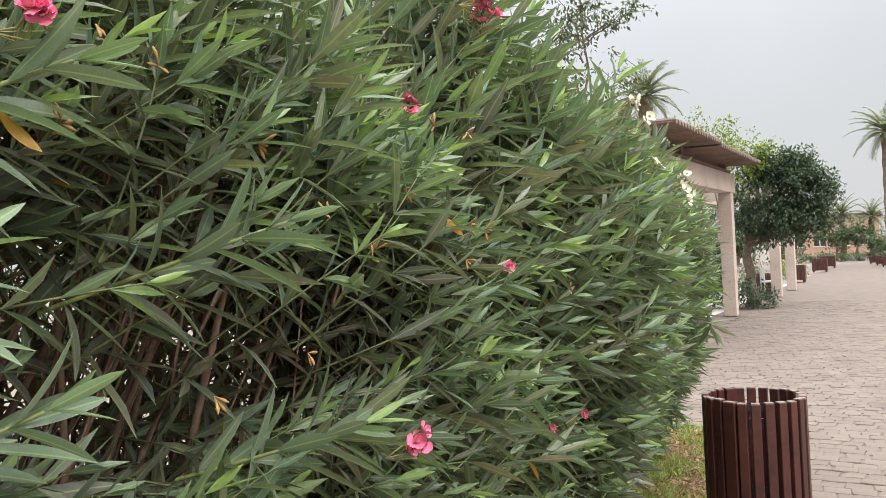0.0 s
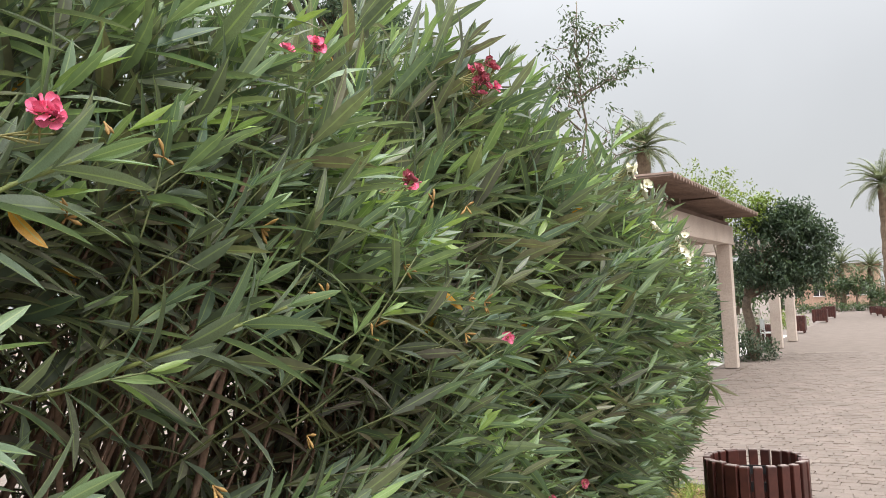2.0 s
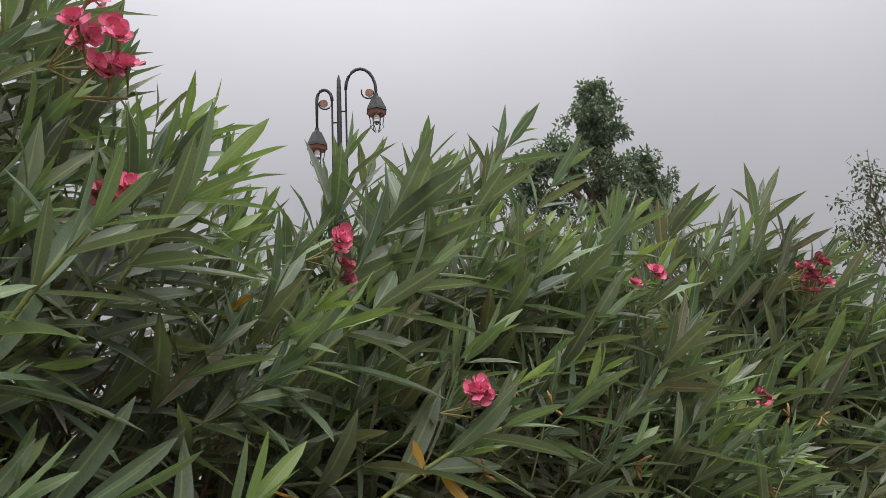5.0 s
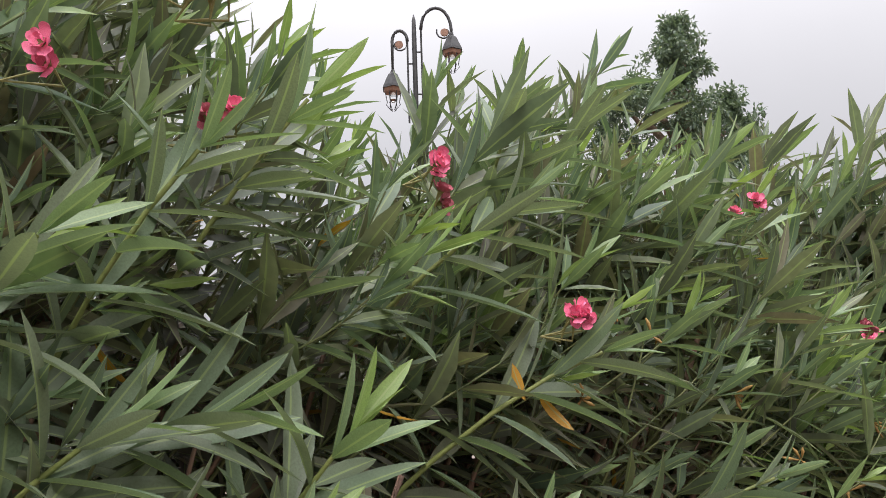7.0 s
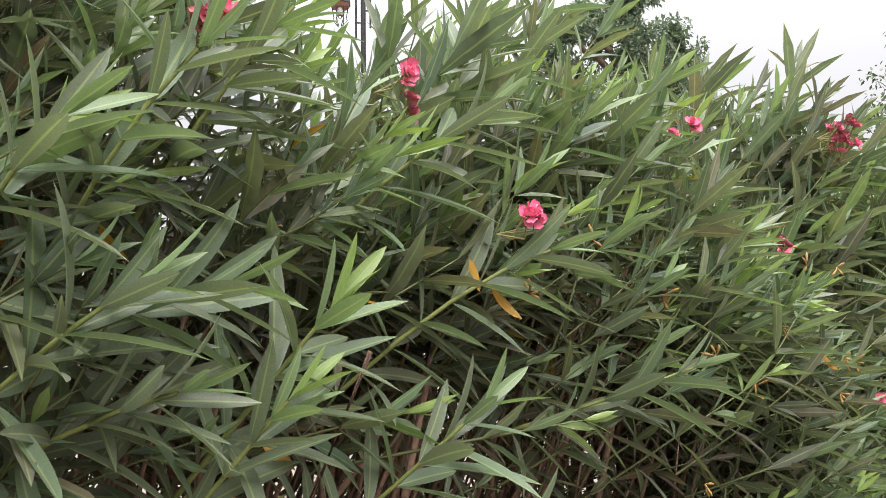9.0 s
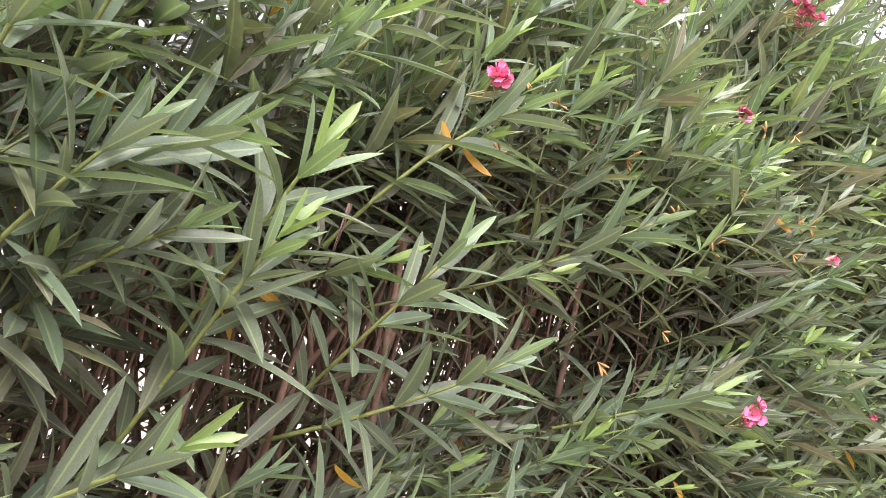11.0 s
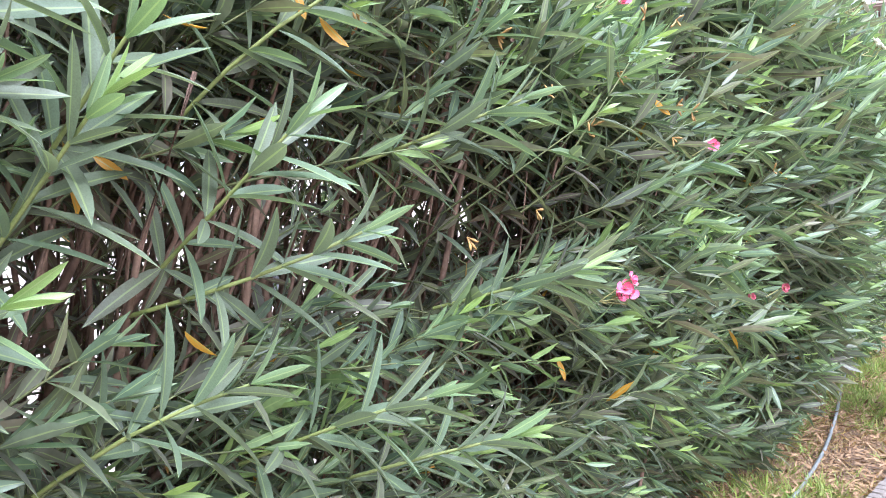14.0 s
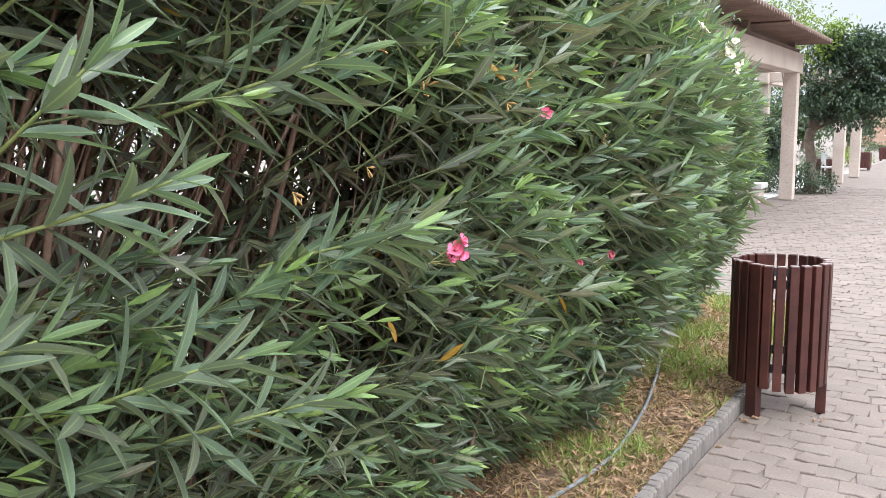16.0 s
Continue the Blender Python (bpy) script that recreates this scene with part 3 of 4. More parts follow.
def sapling(place, height, label, seed, leaf=0.10):
    """Thin branching young tree with sparse hanging leaves."""
    rg, nr = random.Random(seed), np.random.default_rng(seed)
    t = thing("sapling", label, "tree", place)
    top = Vector((0.12, 0.05, height))
    spine = limb_points(rg, (0, 0, -0.05), top, 10, 0.012)
    part("trunk", tube(bmesh.new(), spine, [0.035 - 0.003 * k for k in range(11)], 7), BARK, t, smooth=True)
    tips = []
    for k in range(26):
        f = rg.uniform(0.42, 0.97)
        p = Vector((0, 0, 0)).lerp(top, f)
        a = rg.uniform(0, math.tau)
        reach = (1.05 - f) * 1.6 + 0.18
        e = p + Vector((math.cos(a) * reach, math.sin(a) * reach, rg.uniform(0.15, 0.6) * reach + 0.1))
        pts = limb_points(rg, p, e, 5, 0.07)
        part("branch", tube(bmesh.new(), pts, [0.013, 0.011, 0.009, 0.007, 0.005, 0.003], 5), BARK, t)
        tips += [q for q in pts[1:]]
        for q in pts[2:]:
            e2 = q + Vector((rg.uniform(-0.3, 0.3), rg.uniform(-0.3, 0.3), rg.uniform(-0.05, 0.28)))
            part("twig", tube(bmesh.new(), limb_points(rg, q, e2, 2, 0.1), [0.005, 0.004, 0.002], 4), BARK, t)
            tips += [q.lerp(e2, 0.6), e2]
    clumps = [((q.x, q.y, q.z), 0.09) for q in tips if rg.random() < 0.9]
    leaf_part("foliage", TREE_MID, t, segments=2, **scatter_leaves(nr, clumps, 10, leaf * 0.62, 0.6))
    return t


sapling((-3.62, 9.8, -0.012), 5.5, "slender young tree with sparse hanging leaves", 21)


def palm(place, height, crown, label, seed, fronds=34, trunk_r=0.2):
    rg, nr = random.Random(seed), np.random.default_rng(seed)
    t = thing("palm_tree", label, "palm tree", place, "date palms")
    ring = [(0, 0, height * k / 14 - 0.1) for k in range(15)]
    part("trunk", tube(bmesh.new(), ring, [trunk_r * (1.15 if k % 2 else 0.95) * (1.2 - 0.2 * k / 14) for k in range(15)], 10), PALM_BARK, t)
    base, along, normal, length = [], [], [], []
    for k in range(fronds):
        a = k * 2.39996 + rg.uniform(-0.2, 0.2)
        tilt = math.radians(80 - 112 * (k / fronds) + rg.uniform(-8, 8))
        h = Vector((math.cos(a), math.sin(a), 0))
        pts, p, ang = [], Vector((0, 0, height)), tilt
        for s in range(9):
            pts.append(p.copy())
            p = p + (h * math.cos(ang) + Vector((0, 0, math.sin(ang)))) * (crown / 8)
            ang -= math.radians(4.5 + 1.5 * s * 0.6)
        part("frond_stem", tube(bmesh.new(), pts, [0.03 - 0.003 * s for s in range(9)], 4), TWIG, t)
        for s in range(1, 8):
            d = (pts[s + 1] - pts[s]).normalized()
            side = d.cross(Vector((0, 0, 1))).normalized()
            for q in range(6):
                o = pts[s].lerp(pts[s + 1], q / 6)
                for sg in (-1, 1):
                    base.append(o), along.append((side * sg * 0.8 + d * 0.75 + Vector((0, 0, rg.uniform(-0.1, 0.35)))).normalized())
                    normal.append(Vector((0, 0, 1))), length.append(crown * 0.20 * (1 - 0.5 * s / 8) * rg.uniform(0.85, 1.15))
    n = len(base)
    L = np.array(length)
    leaf_part("fronds", HAZED_PALM_LEAF, t, segments=2, base=np.array(base), along=np.array(along), normal=np.array(normal) + nr.normal(size=(n, 3)) * 0.2,
              length=L, width=L * 0.15, bend=np.full(n, 0.15), age=np.clip(nr.normal(0.4, 0.3, n), 0, 1))
    return t


palm((-11.1, 39.5, -0.06), 8.9, 2.05, "tall date palm rising behind the pergola", 31, 36, 0.3)
palm((-1.05, 46.0, -0.014), 6.7, 1.9, "date palm with a drooping crown beside the path", 32, 30, 0.2)
palm((-4.3, 62.0, -0.06), 3.1, 1.7, "distant date palm at the end of the path", 33, 26, 0.18)
palm((-2.5, 62.0, -0.06), 2.9, 1.5, "distant date palm at the end of the path", 34, 26, 0.18)
for x, y, h, r, sd, lab in ((-4.6, 60.5, 2.0, 0.95, 41, "dusty grey-green shade tree at the end of the path"), (-3.4, 61.0, 2.1, 0.9, 42, "dusty grey-green shade tree at the end of the path"),
                            (-1.9, 58.0, 1.3, 0.8, 43, "rounded green tree at the end of the path"), (-6.0, 45.0, 1.7, 1.0, 44, "low green tree beyond the pergola"), (-0.6, 56.0, 1.2, 0.9, 45, "rounded green tree at the end of the path")):
    tree("shade_tree", lab, (x, y, -0.06), h * 0.5, ((0, 0, h, r), (r * 0.7, 0, h * 0.9, r * 0.7), (-r * 0.7, 0, h * 0.85, r * 0.7), (0, 0, h * 0.65, r * 0.6)), 0.16, TREE_MID, 22, 20, 0.08, 0.26, sd, group="distant trees")


for k, (x, y, h) in enumerate(((-9.0, 47.0, 3.0), (-12.0, 50.0, 3.4), (-15.0, 46.0, 3.2), (-18.5, 44.0, 3.6), (-10.5, 58.0, 3.2), (-22.0, 40.0, 3.4), (-26.0, 33.0, 3.6))):
    tree("shade_tree", "dense green tree in the distant garden", (x, y, -0.06), h * 0.4, ((0, 0, h, 1.3), (1.2, 0, h * 0.8, 1.1), (-1.2, 0, h * 0.8, 1.1), (0.5, 0, h * 0.45, 1.1), (-0.7, 0, h * 0.4, 1.0)), 0.28, TREE_MID, 22, 18, 0.12, 0.36, 90 + k, group="distant trees")


def shrub(place, w, h, material, label, seed, leaf=0.07, clumps=60, per=26):
    rg, nr = random.Random(seed), np.random.default_rng(seed)
    s = thing("shrub", label, "shrub", place)
    for k in range(7):
        a = k * 0.9
        part("stem", tube(bmesh.new(), [(0.05 * math.cos(a), 0.05 * math.sin(a), -0.02), (w * 0.3 * math.cos(a), w * 0.3 * math.sin(a), h * 0.75)], [0.012, 0.006], 5), BARK, s)
    cl = []
    for _ in range(clumps):
        a, q = rg.uniform(0, math.tau), rg.uniform(0, 1) ** 0.5
        cl.append(((w * 0.5 * q * math.cos(a), w * 0.5 * q * math.sin(a), h * rg.uniform(0.12, 1.0 - 0.45 * q)), 0.15 * rg.uniform(0.7, 1.3)))
    leaf_part("foliage", material, s, segments=2, **scatter_leaves(nr, cl, per, leaf, -0.4))
    return s


shrub((-3.35, 20.3, -0.012), 0.9, 0.75, TREE_DARK, "low dark green shrub at the foot of the tree", 51)
shrub((-4.35, 20.2, -0.004), 1.3, 0.95, TREE_DARK, "low dark green shrub behind the pergola post", 52, clumps=90)
shrub((-5.4, 20.8, -0.004), 1.6, 1.9, TREE_DARK, "dark green shrub behind the pergola", 53, clumps=120)
for k, (x, y, w, h) in enumerate(((-5.1, 21.8, 1.5, 2.2), (-5.6, 23.6, 1.7, 2.5), (-6.9, 22.5, 1.9, 2.6), (-6.3, 26.5, 1.8, 2.6), (-7.2, 29.5, 2.0, 2.7), (-8.0, 25.5, 2.0, 2.8))):
    shrub((x, y, -0.004 if y > 12.5 and x > -8.5 else -0.06), w, h, TREE_DARK, "tall dark green shrub in the shade behind the pergola", 70 + k, 0.13, 150, 30)
shrub((-4.4, 26.5, -0.004), 0.9, 1.3, HAZED_PALM_LEAF, "dry yellowish ornamental plant under the pergola", 54)
shrub((-4.6, 36.0, -0.06), 1.4, 0.8, TREE_LIME, "low bright green shrub beside the path", 55)
for k in range(9):
    shrub((-6.5 + k * 0.75, 57 + (k % 2) * 0.6, -0.06), 1.2, 0.7, TREE_MID, "clipped green shrub at the end of the path", 60 + k, 0.12, 30, 16)


# ---- far buildings ----
def house(place, w, d, h, windows, label, wall):
    b = thing("house", label, "house", place)
    bm = bmesh.new()
    t, gap = 0.3, 0.9
    xs = [-w / 2 + w * (k + 0.5) / windows for k in range(windows)]
    add_box(bm, -w / 2, w / 2, 0, t, 0, 0.9), add_box(bm, -w / 2, w / 2, 0, t, 2.1, h)
    edges = [-w / 2] + [e for x in xs for e in (x - gap / 2, x + gap / 2)] + [w / 2]
    for k in range(0, len(edges), 2):
        add_box(bm, edges[k], edges[k + 1], 0, t, 0.9, 2.1)
    add_box(bm, -w / 2, -w / 2 + t, t, d, 0, h), add_box(bm, w / 2 - t, w / 2, t, d, 0, h), add_box(bm, -w / 2 + t, w / 2 - t, d - t, d, 0, h)
    part("wall", bm, wall, b)
    part("roof", box(-w / 2 - 0.15, w / 2 + 0.15, -0.15, d + 0.15, h, h + 0.18, 0.02), TILE, b)
    for x in xs:
        win = part("window", box(x - gap / 2, x + gap / 2, 0.14, 0.17, 0.9, 2.1), DARK_OPEN, b)
        part("frame", box(x - 0.03, x + 0.03, 0.10, 0.138, 0.9, 2.1), WHITE_PAINT, win)
        part("sill", box(x - gap / 2 - 0.06, x + gap / 2 + 0.06, -0.06, 0.13, 0.84, 0.895), WHITE_PAINT, win)
    return b


house((-6.0, 74, -0.06), 7.0, 6, 3.3, 4, "distant low pink-rendered house behind palms", PINK_WALL)
house((3.5, 78, -0.06), 10.0, 6, 2.8, 5, "distant low pink-rendered house at the end of the path", PINK_WALL)


# ---- oleander hedge ----
HEDGE_Y0, HEDGE_Y1 = -2.4, 6.3
PROFILE = np.array([(-1.55, 0.12), (-1.29, 0.45), (-1.11, 0.85), (-1.00, 1.25), (-0.97, 1.65), (-1.02, 1.98), (-1.22, 2.22),
                    (-1.65, 2.30), (-2.15, 2.15), (-2.45, 1.7), (-2.5, 1.0), (-2.4, 0.35)])
SEG = np.linalg.norm(np.diff(PROFILE, axis=0), axis=1)
ARC = np.r_[0, np.cumsum(SEG)]
FRONT = ARC[7]          # arc length from the foot of the path side to the crest


def hedge_point(y, s):
    """Place and outward normal on the hedge's skin, s metres along its cross-section from the path side's foot."""
    x, z = np.interp(s, ARC, PROFILE[:, 0]), np.interp(s, ARC, PROFILE[:, 1])
    e = 0.12
    tx = np.interp(s + e, ARC, PROFILE[:, 0]) - np.interp(s - e, ARC, PROFILE[:, 0])
    tz = np.interp(s + e, ARC, PROFILE[:, 1]) - np.interp(s - e, ARC, PROFILE[:, 1])
    nrm = unit(np.stack([tz, 0 * tx, -tx], -1))
    far = np.clip((y - 3.2) / 3.3, 0, 1)
    crest = np.clip(z - 1.4, 0, 1)
    top = 1.0 + crest * (0.02 + 0.02 * np.sin(y * 2.3 + 0.4) + 0.19 * np.exp(-((y - 2.32) / 0.28) ** 2) + 0.10 * np.exp(-((y - 1.2) / 0.3) ** 2) - 0.15 * np.exp(-((y - 1.74) / 0.2) ** 2) + 0.14 * np.clip((0.45 - y) / 0.35, 0, 1) - 0.14 * np.exp(-((y - 0.52) / 0.09) ** 2)) - 0.17 * far ** 1.2
    x = x - far ** 1.1 * np.interp(z, [0.3, 0.85, 1.25, 1.7, 2.3], [0.37, 0.44, 0.46, 0.42, 0.33]) - 0.05 * np.sin(y * 3.1) * (s < FRONT) * (z < 1.9)
    end = np.clip((y - HEDGE_Y1 + 0.6) / 0.6, 0, 1)
    nrm = unit(nrm + np.stack([0 * y, 1.2 * end, 0 * y], -1))
    return np.stack([x, y, z * top], -1), nrm


def grow_shoots(tip, heading, length, whorls, size, vigour, nr, first_age=1.0, droop=0.25, lean=0.15, opening=(22, 44), older=0.0):
    """Whorls of three leaves along curved shoots. Returns the leaves' arrays and the stems' points."""
    n = len(tip)
    up = np.array([0, 0, 1.0])
    k = np.arange(whorls)
    s = (0.015 + 0.72 * (k / max(whorls - 1, 1)) ** 1.05)[None, :] * np.ones((n, 1))
    side = np.where(tip[:, :1] > -1.75, 1.0, -1.0) * np.array([0.9, 0.0, 0.0])      # stems run back into the hedge
    pull = unit(up[None, :] * 0.6 + side + nr.normal(size=(n, 3)) * 0.3)

    def on_stem(f):
        return tip[:, None, :] - length[:, None, None] * (heading[:, None, :] * f[..., None] + 0.62 * pull[:, None, :] * (f ** 2)[..., None])
    place = on_stem(s)
    d = unit(heading[:, None, :] + 1.24 * pull[:, None, :] * s[..., None])
    a = unit(np.cross(d, up + 0.001))
    b = np.cross(d, a)
    turn = (nr.uniform(0, 6.28, n)[:, None] + k[None, :] * 1.05)[..., None] + np.arange(3) * 2.094 + nr.normal(size=(n, whorls, 3)) * 0.22
    out = np.cos(turn)[..., None] * a[:, :, None, :] + np.sin(turn)[..., None] * b[:, :, None, :]
    frac = (k / max(whorls - 1, 1))[None, :, None]
    open_ = np.radians(opening[0] + opening[1] * frac ** 0.5 + nr.normal(size=(n, whorls, 3)) * 11)
    along = np.cos(open_)[..., None] * d[:, :, None, :] + np.sin(open_)[..., None] * out
    along = unit(along + np.asarray(lean)[..., None] * np.array([0.25, 1.0, 0.0]) + np.array([0, 0, -droop]) * frac[..., None])
    normal = unit(np.sin(open_)[..., None] * d[:, :, None, :] - np.cos(open_)[..., None] * out * 0.9 + nr.normal(size=(n, whorls, 3, 3)) * 0.16 + np.array([0, 0, 0.25]))
    grown = np.clip(0.50 + 1.1 * frac, 0, 1.0) * (1 - 0.18 * frac)
    L = size * vigour[:, None, None] * grown * nr.uniform(0.82, 1.2, (n, whorls, 3))
    W = L * nr.uniform(0.14, 0.18, (n, whorls, 3))
    age = np.clip(first_age * np.exp(-frac * 3.2) * 1.15 * nr.random((n, 1, 1)) ** 1.4 + nr.uniform(-0.12, 0.28, (n, whorls, 3)) - 0.1 * frac - older, -0.18, 1)
    gone = nr.random((n, whorls, 3)) < 0.007 * (1 + 2 * frac)
    age = np.where(gone & (frac > 0.5), -0.9, age)
    L, W = np.where(age < -0.5, L * 0.6, L), np.where(age < -0.5, W * 0.7, W)
    bend = nr.uniform(0.0, 0.16, (n, whorls, 3)) + 0.08 * frac
    flat = lambda q: np.broadcast_to(q, (n, whorls, 3)).reshape(-1)
    base = np.broadcast_to(place[:, :, None, :], (n, whorls, 3, 3)).reshape(-1, 3)
    leaves = dict(base=base, along=along.reshape(-1, 3), normal=normal.reshape(-1, 3), length=flat(L).copy(), width=flat(W).copy(), bend=flat(bend).copy(), age=flat(age).copy())
    stems = on_stem(np.linspace(0.02, 0.8, 5)[None, :] * np.ones((n, 1)))
    return leaves, stems


def stem_mesh(name, stems, r0, r1, sides=4):
    """Thin tapered stems, all in one mesh; stems is an array (stems, points, 3) from tip to foot."""
    n, m, _ = stems.shape
    d = unit(np.gradient(stems, axis=1))
    a = unit(np.cross(d, np.array([0.3, 0.5, 0.81])))
    b = np.cross(d, a)
    th = np.arange(sides) * math.tau / sides
    r = np.linspace(r0, r1, m)[None, :, None, None]
    co = stems[:, :, None, :] + r * (np.cos(th)[None, None, :, None] * a[:, :, None, :] + np.sin(th)[None, None, :, None] * b[:, :, None, :])
    i = np.arange(n)[:, None, None] * (m * sides)
    j, k = np.arange(m - 1)[None, :, None], np.arange(sides)[None, None, :]
    k2 = (k + 1) % sides
    faces = np.stack([i + j * sides + k, i + j * sides + k2, i + (j + 1) * sides + k2, i + (j + 1) * sides + k], -1).reshape(-1, 4)
    me = bpy.data.meshes.new(name)
    me.vertices.add(n * m * sides)
    me.vertices.foreach_set("co", co.astype(np.float32).ravel())
    me.loops.add(faces.size)
    me.loops.foreach_set("vertex_index", faces.astype(np.int32).ravel())
    me.polygons.add(len(faces))
    me.polygons.foreach_set("loop_start", np.arange(0, faces.size, 4, dtype=np.int32))
    me.update(calc_edges=True)
    return me


SHRUBS = [(-2.4, 0.95, "pink"), (0.95, 2.45, "pink"), (2.45, 4.4, "white"), (4.4, 6.3, "white")]
shrubs = []
for n_shrub, (ya, yb, bloom) in enumerate(SHRUBS):
    sh = thing("oleander_shrub", f"large green oleander shrub with {bloom} flowers in the hedge", "shrub", (0, 0, 0), "oleander hedge")
    nr = np.random.default_rng(100 + n_shrub)
    rg = random.Random(100 + n_shrub)
    # canes from the foot up into the crown
    for k in range(int((yb - ya) * 38)):
        y0 = rg.uniform(ya, min(yb, HEDGE_Y1 - 0.6))
        back = 0.45 * min(max((y0 - 3.2) / 3.0, 0.0), 1.0)
        x0 = rg.gauss(-1.85, 0.20) - back
        lean = rg.uniform(-0.45, 0.7 - back)
        h = rg.uniform(1.5, 2.1)
        e = Vector((x0 + lean, min(max(y0 + rg.uniform(-0.5, 0.5), ya - 0.2), HEDGE_Y1 - 0.6), h * (1 - 0.5 * back)))
        pts = limb_points(rg, (x0, y0, 0.0), e, 6, 0.035)
        for q, p in enumerate(pts):
            p.x += lean * 0.35 * math.sin(math.pi * q / 6) * (-0.5)
        r = rg.uniform(0.007, 0.017)
        part("cane", tube(bmesh.new(), pts, [r * (1.1 - 0.11 * q) for q in range(7)], 6), CANE, sh, smooth=True)
    for k in range(int(max(0.0, min(yb, 2.4) - max(ya, -0.6)) * 95)):
        y0 = rg.uniform(max(ya, -0.6), min(yb, 2.4))
        pts = limb_points(rg, (rg.uniform(-1.9, -1.45), y0 - 0.15, 0.0), (rg.uniform(-1.6, -1.12), y0 + rg.uniform(-0.15, 0.6), rg.uniform(1.5, 2.0)), 6, 0.03)
        r = rg.choice((0.004, 0.005, 0.007, 0.009, 0.013))
        part("cane", tube(bmesh.new(), pts, [r * (1.1 - 0.11 * q) for q in range(7)], 6), CANE, sh, smooth=True)
    groups = []
    area = (yb - ya) * FRONT
    # outer skin of the path side, then the crest, the depth and the far side
    for count, s0, s1, depth0, depth1, outward, size, age0 in (
            (int(area * 118), 0.05, FRONT - 0.55, -0.07, 0.10, 1.0, 0.176, 1.0),
            (int(area * 92), 0.3, FRONT - 0.3, 0.14, 0.50, 0.9, 0.150, 0.15),
            (int((yb - ya) * 125), FRONT - 0.65, FRONT + 0.75, -0.10, 0.16, 1.0, 0.188, 1.0),
            (int((yb - ya) * 12), FRONT - 0.55, FRONT + 0.5, -0.20, -0.06, 1.0, 0.195, 1.0),
            (int((yb - ya) * 215), FRONT + 0.4, ARC[-1] - 0.15, 0.0, 0.3, 1.0, 0.145, 0.5)):
        y = nr.uniform(ya, yb, count)
        y = y[(y > -0.55) | (nr.random(count) < 0.3)]      # sparser towards the hedge's unpruned end
        count = len(y)
        s = nr.uniform(s0, s1, count)
        # thinner growth half-way up, where the canes show
        zz = hedge_point(y, s)[0][:, 2]
        patch = np.sin(y * 5.3 + 0.6) * np.sin(zz * 7.0 + y * 1.3)
        band = np.exp(-((zz - 1.45) / 0.25) ** 2) * np.clip((1.9 - y) / 0.5, 0, 1)
        foot = 0.45 * (zz < 1.1) * np.clip((1.6 - y) / 0.5, 0, 1)
        thin = np.clip((1.0 if s1 < FRONT + 0.1 else 0.5) * band * (0.80 + 0.30 * patch) * (1.0 if depth1 < 0.2 and s1 < FRONT else 1.25) + foot * (0.6 + 0.4 * patch), 0, 0.97)
        hollow = np.zeros(count)
        for hy, hz, ry, rz in ((1.02, 1.46, 0.30, 0.16), (0.20, 1.46, 0.30, 0.14), (0.45, 1.74, 0.34, 0.11), (0.56, 1.50, 0.20, 0.10), (0.16, 1.88, 0.20, 0.07), (1.30, 1.04, 0.20, 0.11), (1.55, 1.60, 0.20, 0.09), (0.90, 1.80, 0.15, 0.07)):
            hollow = np.maximum(hollow, (((y - hy) / ry) ** 2 + ((zz - hz) / rz) ** 2 < 1) * 0.93)
        gap = np.abs(y - 0.50) < 0.14
        if s1 > FRONT + 0.8:        # far side
            hollow *= 0.0
            thin *= 0.1
        elif depth1 > 0.4:          # shaded inside
            hollow *= 0.62
            thin *= 0.6
        elif depth1 < 0.0:          # tall single shoots
            hollow = np.maximum(hollow, gap * 1.0)
        keep = nr.random(count) > np.maximum(np.maximum(thin * 0.68, hollow), 0.22 * np.clip((y - 1.8) / 0.8, 0, 1))
        y, s = y[keep], s[keep]
        m = len(y)
        place, nrm = hedge_point(y, s)
        place = place - nrm * nr.uniform(depth0, depth1, m)[:, None]
        lift = np.interp(place[:, 2], [0.3, 1.2, 1.7, 1.95, 2.2], [0.05, 0.15, 0.35, 0.75, 1.25])[:, None]
        # the whole hedge leans along the path; each bough a little differently
        lift = lift + (0.35 if s1 > FRONT else 0.0)
        sway = 0.22 * np.sin(y * 4.1 + zz[keep] * 5.0)[:, None] * np.array([0.0, 0.5, 1.0])
        heading = unit(nrm * outward * 0.55 + np.array([0.0, 0.66, 0.0]) + np.array([0, 0, 1.0]) * lift + sway + nr.normal(size=(m, 3)) * np.array([0.25, 0.32, 0.28]))
        if s1 < FRONT:      # none stands upright on the face
            heading[:, 2] = np.minimum(heading[:, 2], 0.6)
            heading = unit(heading)
        leaves, stems = grow_shoots(place, heading, nr.uniform(0.30, 0.50, m), 5 if depth1 > 0.2 else 6, size, nr.uniform(0.75, 1.15, m) * np.interp(place[:, 2], [1.0, 1.6, 2.0], [0.84, 0.90, 1.0]) * np.interp(y, [1.6, 2.6], [1.0, 1.22]), nr, age0, 0.42 if s1 < FRONT else 0.15, np.interp(y, [1.0, 3.0], [0.18, 0.36])[:, None, None],
                                    (22, 44) if s1 < FRONT else (15, 36), 0.17 if depth1 > 0.4 else -0.10)
        groups.append((leaves, stems))
    if n_shrub == len(SHRUBS) - 1:      # the hedge's rounded far end
        m = 420
        place, nrm = hedge_point(np.full(m, HEDGE_Y1 - 0.3), nr.uniform(0.1, ARC[-1] - 0.2, m))
        into = nr.uniform(0.0, 0.75, m)
        place = place - nrm * into[:, None] * np.array([1.0, 0.0, 0.8])
        place[:, 1] = HEDGE_Y1 - 0.45 + 0.40 * into + nr.uniform(-0.15, 0.15, m)
